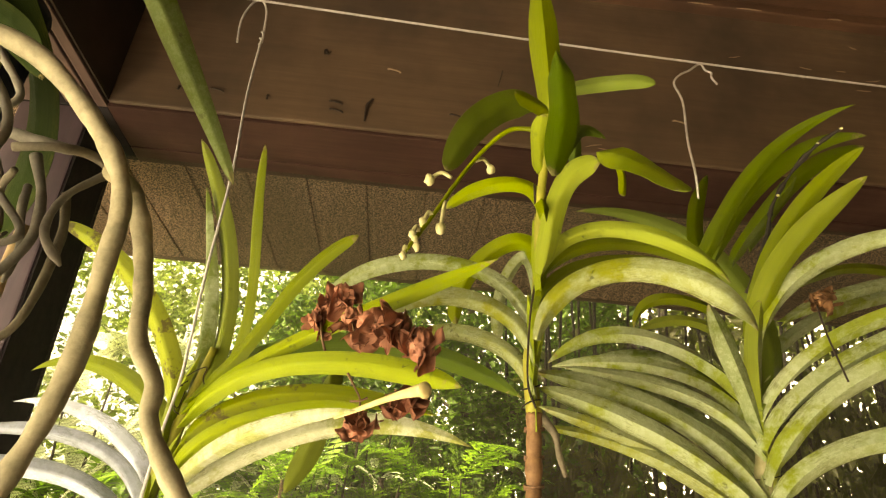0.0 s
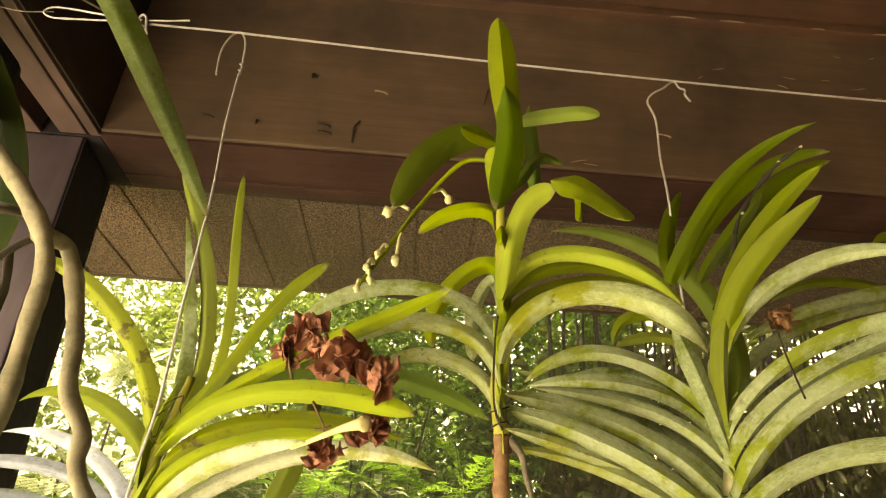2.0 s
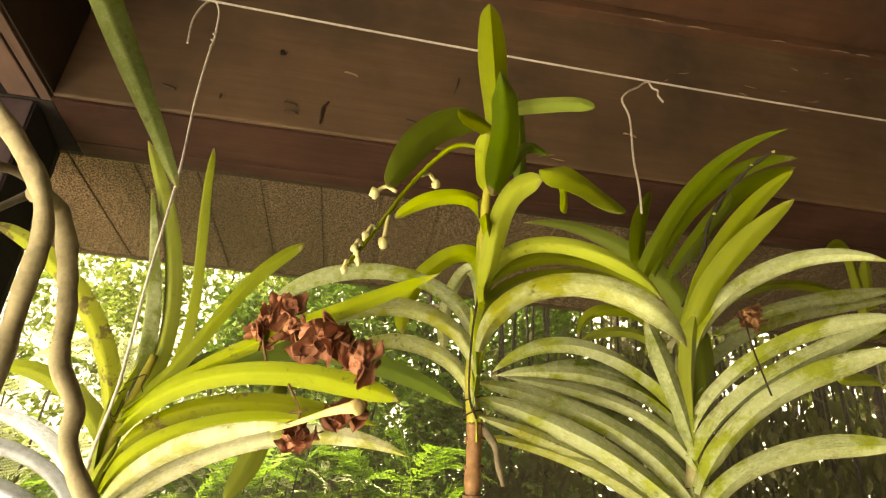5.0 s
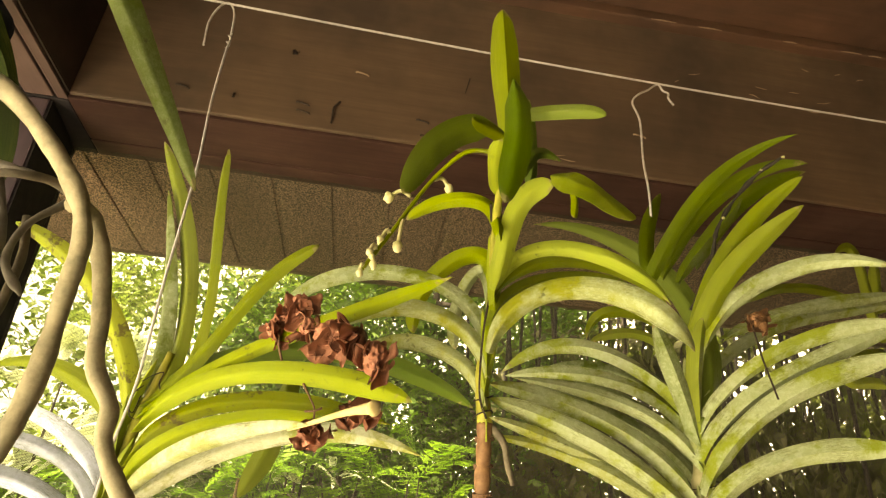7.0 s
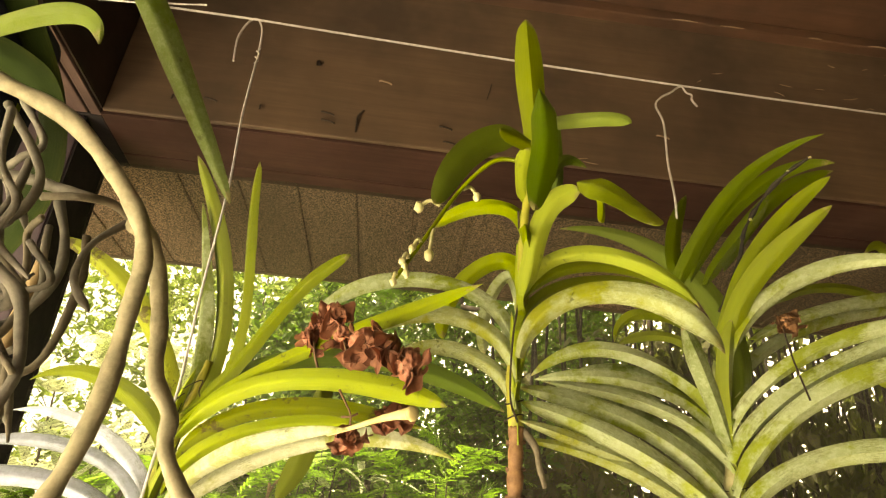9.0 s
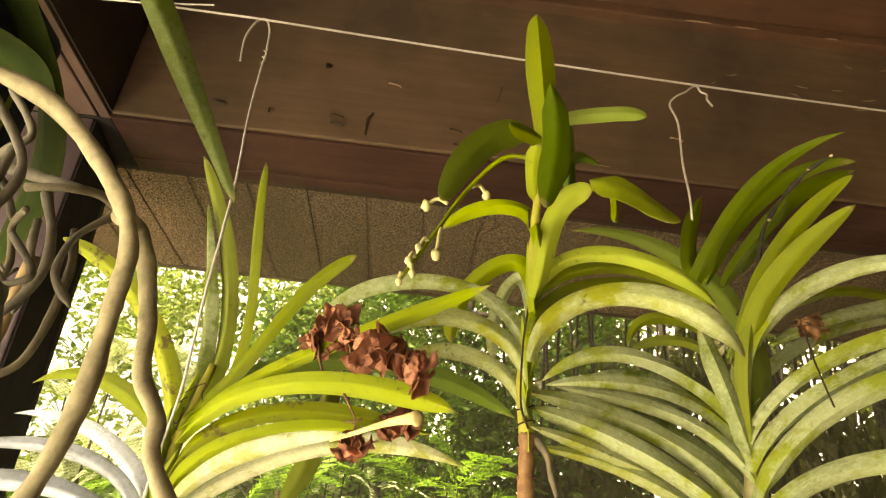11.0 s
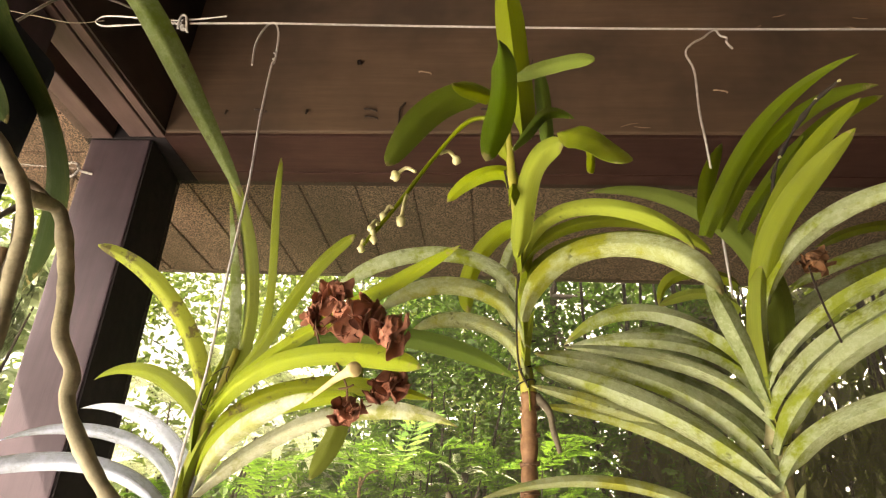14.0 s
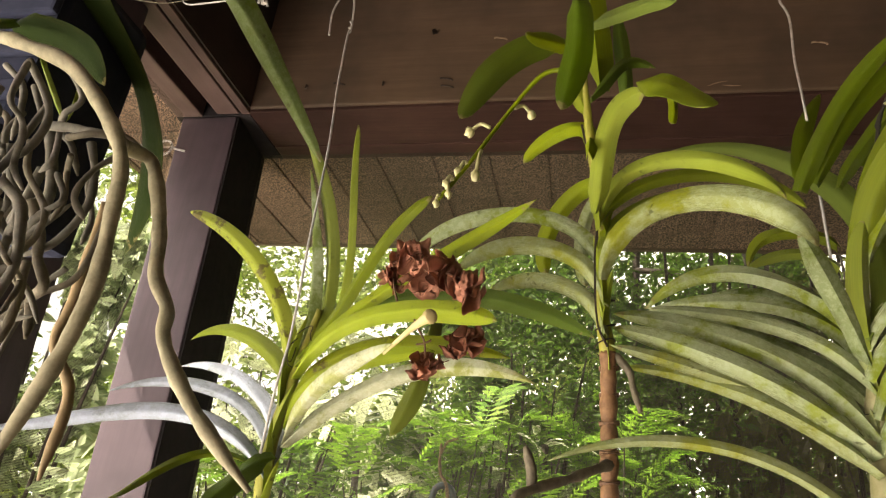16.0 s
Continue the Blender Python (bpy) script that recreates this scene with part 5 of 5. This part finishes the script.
root([(-0.184, 0.368, 1.601), (-0.177, 0.364, 1.584), (-0.183, 0.375, 1.573), (-0.159, 0.363, 1.554), (-0.165, 0.377, 1.549), (-0.154, 0.368, 1.533), (-0.150, 0.370, 1.524)], 0.0024, root_dark)
root([(-0.169, 0.364, 1.635), (-0.166, 0.364, 1.625), (-0.158, 0.364, 1.606), (-0.171, 0.368, 1.594), (-0.167, 0.361, 1.581), (-0.167, 0.375, 1.571), (-0.172, 0.372, 1.557)], 0.0019, root_grey)
root([(-0.177, 0.326, 1.670), (-0.153, 0.315, 1.641), (-0.171, 0.335, 1.647), (-0.139, 0.314, 1.611), (-0.143, 0.327, 1.612)], 0.0018, root_grey)
root([(-0.155, 0.408, 1.652), (-0.148, 0.400, 1.635), (-0.150, 0.412, 1.621), (-0.151, 0.412, 1.604)], 0.0020, root_grey)
root([(-0.165, 0.383, 1.617), (-0.154, 0.386, 1.598), (-0.139, 0.376, 1.580), (-0.128, 0.375, 1.565), (-0.146, 0.388, 1.561), (-0.142, 0.388, 1.551), (-0.134, 0.382, 1.539)], 0.0029, root_dark)
root([(-0.223, 0.375, 1.690), (-0.215, 0.382, 1.679), (-0.225, 0.384, 1.665), (-0.209, 0.378, 1.644)], 0.0024, root_grey)
root([(-0.188, 0.408, 1.633), (-0.207, 0.413, 1.626), (-0.200, 0.413, 1.612), (-0.175, 0.400, 1.595), (-0.181, 0.398, 1.580)], 0.0017, root_grey)
root([(-0.124, 0.330, 1.582), (-0.125, 0.330, 1.572), (-0.138, 0.337, 1.564), (-0.135, 0.341, 1.550), (-0.128, 0.336, 1.537), (-0.115, 0.334, 1.526)], 0.0020, root_grey)
root([(-0.154, 0.359, 1.641), (-0.153, 0.363, 1.625), (-0.137, 0.362, 1.608), (-0.122, 0.355, 1.594), (-0.125, 0.357, 1.582), (-0.129, 0.354, 1.568), (-0.136, 0.371, 1.559)], 0.0019, root_dark)
root([(-0.264, 0.406, 1.696), (-0.252, 0.411, 1.679), (-0.241, 0.411, 1.661), (-0.245, 0.410, 1.642)], 0.0029, root_grey)
root([(-0.156, 0.334, 1.656), (-0.153, 0.329, 1.635), (-0.155, 0.328, 1.623), (-0.156, 0.329, 1.611)], 0.0020, root_grey)
root([(-0.145, 0.333, 1.670), (-0.134, 0.324, 1.641), (-0.133, 0.332, 1.635), (-0.124, 0.329, 1.623), (-0.131, 0.337, 1.611), (-0.105, 0.324, 1.590)], 0.0017, root_grey)
root([(-0.121, 0.332, 1.583), (-0.128, 0.341, 1.575), (-0.101, 0.326, 1.558), (-0.107, 0.342, 1.554), (-0.091, 0.324, 1.533)], 0.0014, root_dark)
part("basket", box((-0.62, 0.43, 1.64), (-0.265, 0.525, 1.87), 0.010), black_plastic, hanging_orchid, "black slatted plastic basket")
for k in range(6):
    part("slat", box((-0.625, 0.422, 1.645 + 0.040 * k), (-0.262, 0.429, 1.662 + 0.040 * k), 0.003), black_plastic, hanging_orchid)
part("hanger", tube([(-0.34, 0.52, 1.91), (-0.35, 0.60, 2.05), (-0.375, 0.76, 2.18), (-0.385, 0.808, 2.229)], 0.0015, 5, 5), steel, hanging_orchid)

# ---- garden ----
# added glowing arc behind the garden, so that gaps in the foliage turn white
sky_glow, _, _, hb = material("white_sky_glow", 1.0)
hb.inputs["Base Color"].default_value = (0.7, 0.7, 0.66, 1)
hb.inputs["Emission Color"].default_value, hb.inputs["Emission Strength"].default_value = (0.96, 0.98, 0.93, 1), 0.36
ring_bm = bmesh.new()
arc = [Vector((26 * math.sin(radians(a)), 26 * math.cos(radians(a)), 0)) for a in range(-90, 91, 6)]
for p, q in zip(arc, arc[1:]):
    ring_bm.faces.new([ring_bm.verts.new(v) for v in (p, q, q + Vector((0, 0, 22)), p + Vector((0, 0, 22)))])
tagged(link("backdrop", ring_bm, sky_glow), "glowing pale backdrop standing in for white sky behind the garden", "backdrop", kind="structure")

def foliage(name, centre, size, count, leaf_size, mat, seed, droop=0.4):
    """A loose mass of many small pointed leaves, thicker towards twig clusters."""
    r = np.random.RandomState(seed)
    clusters = (r.rand(max(8, count // 95), 3) - 0.5) * 2
    clusters /= np.maximum(1, np.linalg.norm(clusters, axis=1))[:, None] * 0.95
    pick = r.randint(0, len(clusters), count)
    c = (clusters[pick] + r.normal(0, 0.10, (count, 3))) * np.array(size) + np.array(centre)
    d = r.normal(0, 1, (count, 3))
    d[:, 2] = d[:, 2] * 0.5 - droop
    d /= np.linalg.norm(d, axis=1)[:, None]
    s = np.cross(d, r.normal(0, 1, (count, 3)))
    s /= np.linalg.norm(s, axis=1)[:, None]
    n = np.cross(d, s)
    ln = leaf_size * (0.55 + 0.9 * r.rand(count))[:, None]
    wd = ln * (0.17 + 0.14 * r.rand(count))[:, None]
    sag = n * ln * (0.25 * r.rand(count))[:, None]
    a, b = c + d * ln * 0.35 - sag * 0.2, c + d * ln * 0.75 - sag * 0.6
    v = np.stack((c, a + s * wd + n * wd * 0.35, b + s * wd * 0.6 + n * wd * 0.2, c + d * ln - sag, b - s * wd * 0.6 + n * wd * 0.2, a - s * wd + n * wd * 0.35, a, b), 1).reshape(-1, 3)
    f = [tuple(8 * i + k for k in q) for i in range(count) for q in ((0, 1, 6), (0, 6, 5), (1, 2, 7, 6), (6, 7, 4, 5), (2, 3, 7), (7, 3, 4))]
    me = bpy.data.meshes.new(name)
    me.from_pydata(v.tolist(), [], f)
    me.materials.append(mat)
    return me


def tree(at, height, crown, size, count, leaf_size, mat, label, seed, trunk_r=0.09):
    thing = holder("tree", at, label, "tree", "garden trees")
    r = random.Random(seed)
    b = Vector(at)
    top = b + Vector((r.uniform(-0.3, 0.3), r.uniform(-0.3, 0.3), height))
    pts = [b, b.lerp(top, 0.35) + Vector((r.uniform(-0.15, 0.15), 0, 0)), b.lerp(top, 0.7) + Vector((0, r.uniform(-0.15, 0.15), 0)), top]
    part("trunk", tube(pts, lambda u: trunk_r * (1 - 0.7 * u), 9, 6, 0.15), bark, thing, smooth=True)
    for k in range(7):
        q = b.lerp(top, 0.45 + 0.07 * k)
        e = Vector(crown) + Vector((r.uniform(-0.8, 0.8) * size[0], r.uniform(-0.8, 0.8) * size[1], r.uniform(-0.7, 0.7) * size[2]))
        part("limb", tube([q, q.lerp(e, 0.5) + Vector((0, 0, 0.2)), e], lambda u: trunk_r * 0.35 * (1 - 0.85 * u), 6, 4), bark, thing, smooth=True)
    ob = new("crown", foliage("crown", crown, size, count, leaf_size, mat, seed))
    ob.parent = thing
    ob.matrix_parent_inverse = thing.matrix_basis.inverted()
    return thing


tree((-3.4, 6.0, -0.16), 4.2, (-3.2, 6.0, 3.0), (1.7, 1.2, 1.9), 10000, 0.082, foliage_bright, "leafy bright green tree beyond the screen", 3, 0.02)
tree((-1.2, 6.6, -0.16), 4.6, (-1.0, 6.4, 3.2), (1.5, 1.2, 1.8), 11000, 0.082, foliage_bright, "leafy green tree beyond the screen", 4, 0.02)
tree((0.6, 6.0, -0.16), 4.8, (0.7, 6.0, 2.8), (1.4, 1.2, 2.2), 25000, 0.074, foliage_mid, "dense green tree beyond the screen", 5)
tree((2.4, 5.8, -0.16), 4.8, (2.5, 5.8, 2.6), (1.6, 1.2, 2.6), 4200, 0.13, foliage_shaded, "dark leafy tree beyond the screen", 6)
tree((5.2, 6.0, -0.16), 5.0, (5.0, 6.0, 2.6), (1.9, 1.3, 2.8), 8000, 0.13, foliage_shaded, "dark leafy tree beyond the screen", 7)
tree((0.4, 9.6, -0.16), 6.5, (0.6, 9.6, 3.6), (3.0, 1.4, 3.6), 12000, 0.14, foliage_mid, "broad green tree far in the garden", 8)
tree((5.6, 9.6, -0.16), 6.5, (5.6, 9.6, 3.6), (3.4, 1.4, 3.6), 4600, 0.19, foliage_shaded, "broad dark tree far in the garden", 9)
stems = random.Random(12)
first = None
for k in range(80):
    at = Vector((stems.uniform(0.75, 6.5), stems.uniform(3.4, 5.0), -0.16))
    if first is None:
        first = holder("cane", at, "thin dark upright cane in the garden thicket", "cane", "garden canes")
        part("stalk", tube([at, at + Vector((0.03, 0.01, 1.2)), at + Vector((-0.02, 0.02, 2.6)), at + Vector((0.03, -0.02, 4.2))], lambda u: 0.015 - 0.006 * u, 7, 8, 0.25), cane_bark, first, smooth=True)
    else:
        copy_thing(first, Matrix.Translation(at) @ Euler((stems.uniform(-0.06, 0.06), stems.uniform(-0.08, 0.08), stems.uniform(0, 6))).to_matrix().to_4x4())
def shrub(at, size, count, leaf_size, mat, label, seed, droop=0.4):
    thing = holder("shrub", (at[0], at[1], -0.16), label, "shrub", "garden shrubs")
    r = random.Random(seed)
    for k in range(6):
        e = Vector(at) + Vector((r.uniform(-0.7, 0.7) * size[0], r.uniform(-0.7, 0.7) * size[1], r.uniform(-0.2, 0.7) * size[2]))
        part("branch", tube([(at[0], at[1], -0.16), ((at[0] + e.x) / 2, (at[1] + e.y) / 2, e.z * 0.6), e], lambda u: 0.018 * (1 - 0.8 * u), 6, 4), bark, thing)
    ob = new("leaves", foliage("leaves", at, size, count, leaf_size, mat, seed, droop))
    ob.parent = thing
    ob.matrix_parent_inverse = thing.matrix_basis.inverted()


shrub((-2.2, 4.3, 1.1), (1.1, 0.8, 1.1), 4500, 0.075, foliage_bright, "bright green shrub outside the porch", 21)
shrub((-0.7, 3.9, 1.0), (1.0, 0.7, 1.0), 8500, 0.062, foliage_mid, "green shrub outside the porch", 22)
shrub((0.6, 4.2, 1.2), (0.9, 0.8, 1.2), 10000, 0.058, foliage_mid, "green shrub outside the porch", 23)
shrub((-3.6, 3.2, 1.2), (1.2, 0.9, 1.2), 5000, 0.075, foliage_bright, "bright green shrub beside the porch", 24)
shrub((1.75, 3.9, 1.3), (1.0, 0.5, 1.5), 6600, 0.095, foliage_shaded, "leafy thicket outside the porch with shade kept in its dark green", 25, 3.0)
shrub((3.6, 3.9, 1.3), (1.3, 0.5, 1.5), 7000, 0.095, foliage_shaded, "leafy thicket outside the porch with shade kept in its dark green", 26, 3.0)
shrub((5.6, 4.2, 1.3), (1.3, 0.5, 1.5), 8000, 0.11, foliage_shaded, "leafy thicket outside the porch with shade kept in its dark green", 27, 3.0)
shrub((-2.3, 2.75, 2.0), (0.55, 0.40, 0.85), 1500, 0.105, foliage_hazy, "leafy bush beside the porch with the screen's veil painted into its green", 28)
shrub((-2.9, 3.3, 2.5), (0.60, 0.40, 0.75), 1500, 0.105, foliage_hazy, "leafy bush beside the porch with the screen's veil painted into its green", 29)
shrub((-0.15, 3.6, 2.2), (0.75, 0.35, 0.75), 7000, 0.050, foliage_mid, "dense small-leaved green bush outside the porch", 30)
# unseen tall tree added beside the porch, so that its crown shades the thicket
tree((4.6, 3.0, -0.16), 6.2, (0.5, 1.8, 5.9), (2.0, 1.9, 0.8), 9000, 0.26, foliage_mid, "unseen tall tree added so that its crown shades the thicket", 14, 0.14)
shrub((-0.45, 3.6, 1.45), (0.75, 0.35, 0.55), 190, 0.20, foliage_sunlit, "broad-leaved plant close outside the screen, sunlight painted into its leaves", 31, 0.2)
shrub((-1.7, 3.8, 1.4), (0.9, 0.45, 0.7), 280, 0.21, foliage_sunlit, "bright broad-leaved plant close outside the screen, sunlight painted into its leaves", 32, 0.2)

shrub((-0.25, 3.0, 1.74), (0.55, 0.20, 0.26), 130, 0.115, foliage_sunlit, "plant close outside the screen with sunlight painted into its pale leaves", 33, 0.2)
shrub((-1.35, 3.2, 2.05), (0.55, 0.25, 0.40), 130, 0.150, foliage_sunlit, "plant close outside the screen with sunlight painted into its pale leaves", 34, 0.2)


def feathery_shrub(at, top, count, spread, length, label, seed):
    """Upright stems that end in arching fronds, each a midrib with two rows of narrow leaflets."""
    r = random.Random(seed)
    thing = holder("feathery_shrub", (at[0], at[1], -0.16), label, "shrub", "garden shrubs")
    for k in range(count):
        root_at = Vector((at[0] + r.uniform(-0.15, 0.15), at[1] + r.uniform(-0.1, 0.1), -0.16))
        crown = Vector((at[0] + r.uniform(-1, 1) * spread, at[1] + r.uniform(-0.4, 0.4) * spread, top + r.uniform(-0.35, 0.1)))
        way = Vector((r.uniform(-1, 1), r.uniform(-0.6, 0.3), r.uniform(0.1, 0.9))).normalized()
        part("stalk", tube([root_at, root_at.lerp(crown, 0.5) + Vector((0, 0, 0.15)), crown], lambda u: 0.006 - 0.003 * u, 5, 4), bark, thing)
        bm = bmesh.new()
        size = length * r.uniform(0.7, 1.2)
        tip = crown + way * size - Vector((0, 0, 0.30 * size))
        mid = crown + way * size * 0.5 + Vector((0, 0, 0.05 * size))
        path = smooth_path([crown, mid, tip], 11)
        tube([crown, mid, tip], lambda u: 0.0022 - 0.0016 * u, 4, 6, bm=bm)
        for i in range(2, len(path)):
            u = i / (len(path) - 1)
            tan = (path[i] - path[i - 1]).normalized()
            side = tan.cross(Vector((0, 0, 1))).normalized()
            reach = size * 0.30 * math.sin(0.35 + 2.5 * u)
            for d in (-1, 1):
                out = (side * d + tan * 0.55 - Vector((0, 0, r.uniform(0.05, 0.35)))).normalized()
                w = tan * reach * 0.11
                q = [path[i], path[i] + out * reach * 0.4 + w, path[i] + out * reach, path[i] + out * reach * 0.4 - w]
                bm.faces.new([bm.verts.new(p) for p in q])
        part("frond", bm, foliage_fern, thing)
    return thing


feathery_shrub((-0.55, 2.95, 0), 1.75, 26, 0.42, 0.42, "feathery bright green shrub close outside the screen", 41)
feathery_shrub((0.15, 3.05, 0), 1.80, 26, 0.42, 0.42, "feathery green shrub close outside the screen", 42)
feathery_shrub((-1.25, 3.2, 0), 1.70, 16, 0.40, 0.42, "feathery bright green shrub close outside the screen", 43)

def strap_plant(at, crown, count, size, label, seed, sag=0.95):
    """A clump of long arching strap leaves on bare stems."""
    r = random.Random(seed)
    thing = holder("strap_leaved_plant", (at[0], at[1], -0.16), label, "plant", "garden plants")
    top = Vector(crown)
    part("stem", tube([(at[0], at[1], -0.16), (at[0] + 0.03, at[1], top.z * 0.5), top], lambda u: 0.022 - 0.008 * u, 7, 6, 0.2), bark, thing, smooth=True)
    for k in range(count):
        turn = 2 * math.pi * k / count + r.uniform(-0.25, 0.25)
        ln = size * r.uniform(0.7, 1.15)
        out = Vector((math.cos(turn), 0.7 * math.sin(turn), 0))
        lift = r.uniform(0.15, 0.55)
        base = top + Vector((r.uniform(-0.04, 0.04), 0, r.uniform(-0.15, 0.02)))
        side = out.cross(Vector((0, 0, 1))).normalized()
        bm = bmesh.new()
        rows = []
        for i in range(10):
            u = i / 9
            q = base + out * ln * u + Vector((0, 0, ln * (lift * u * 1.6 - sag * u * u)))
            w = 0.085 * ln * math.sin(0.35 + 2.75 * u) + 0.002
            rows.append([bm.verts.new(q + side * w + Vector((0, 0, 0.3 * w))), bm.verts.new(q), bm.verts.new(q - side * w + Vector((0, 0, 0.3 * w)))])
        for a, b in zip(rows, rows[1:]):
            bm.faces.new((a[0], b[0], b[1], a[1]))
            bm.faces.new((a[1], b[1], b[2], a[2]))
        part("leaf", bm, foliage_sunlit, thing, smooth=True)
    return thing


strap_plant((-0.86, 3.05, 0), (-0.86, 3.05, 1.98), 16, 0.46, "strap-leaved plant outside the screen with sunlight painted into its pale leaves", 51)
strap_plant((-0.22, 3.15, 0), (-0.22, 3.15, 1.80), 9, 0.30, "strap-leaved plant outside the screen with sunlight painted into its pale leaves", 52)
strap_plant((-2.0, 3.3, 0), (-2.0, 3.3, 1.95), 14, 0.50, "strap-leaved plant outside the screen with sunlight painted into its pale leaves", 53)

strap_plant((-0.55, 3.15, 0), (-0.55, 3.15, 1.93), 11, 0.30, "strap-leaved plant outside the screen with sunlight painted into its pale leaves", 54, 0.55)
strap_plant((-0.02, 3.20, 0), (-0.02, 3.20, 1.90), 8, 0.24, "strap-leaved plant outside the screen with sunlight painted into its pale leaves", 55, 0.55)

# garden tool stuck in the ground outside the screen
tool = holder("garden_fork", (-0.293, 2.30, -0.16), "garden tool with a dark teal looped handle standing in the ground", "garden tool")
part("shaft", tube([(-0.293, 2.30, -0.16), (-0.294, 2.30, 0.7), (-0.293, 2.30, 1.545)], 0.014, 10, 6), bark, tool, smooth=True)
part("handle", tube([(-0.293, 2.30, 1.535), (-0.325, 2.30, 1.560), (-0.322, 2.30, 1.605), (-0.293, 2.30, 1.622), (-0.264, 2.30, 1.605), (-0.261, 2.30, 1.560), (-0.293, 2.30, 1.535)], 0.011, 10, 6), teal_plastic, tool, "dark teal plastic loop", True)
stake = holder("plant_stalk", (-0.25, 2.25, -0.16), "thin dry brown plant stalk outside the screen", "plant stalk")
part("stalk", tube([(-0.25, 2.25, -0.16), (-0.262, 2.25, 0.8), (-0.262, 2.25, 1.52), (-0.300, 2.25, 1.66), (-0.305, 2.25, 1.745)], lambda u: 0.007 - 0.002 * u, 8, 8, 0.2), root_tan, stake, smooth=True)
part("shoot", tube([(-0.303, 2.25, 1.71), (-0.285, 2.25, 1.75), (-0.250, 2.25, 1.765)], 0.004, 6, 5), root_tan, stake, smooth=True)
tree((-4.6, 3.9, -0.16), 4.6, (-4.4, 3.8, 2.9), (1.5, 1.3, 1.7), 6500, 0.090, foliage_bright, "leafy bright green tree beside the porch", 15, 0.03)
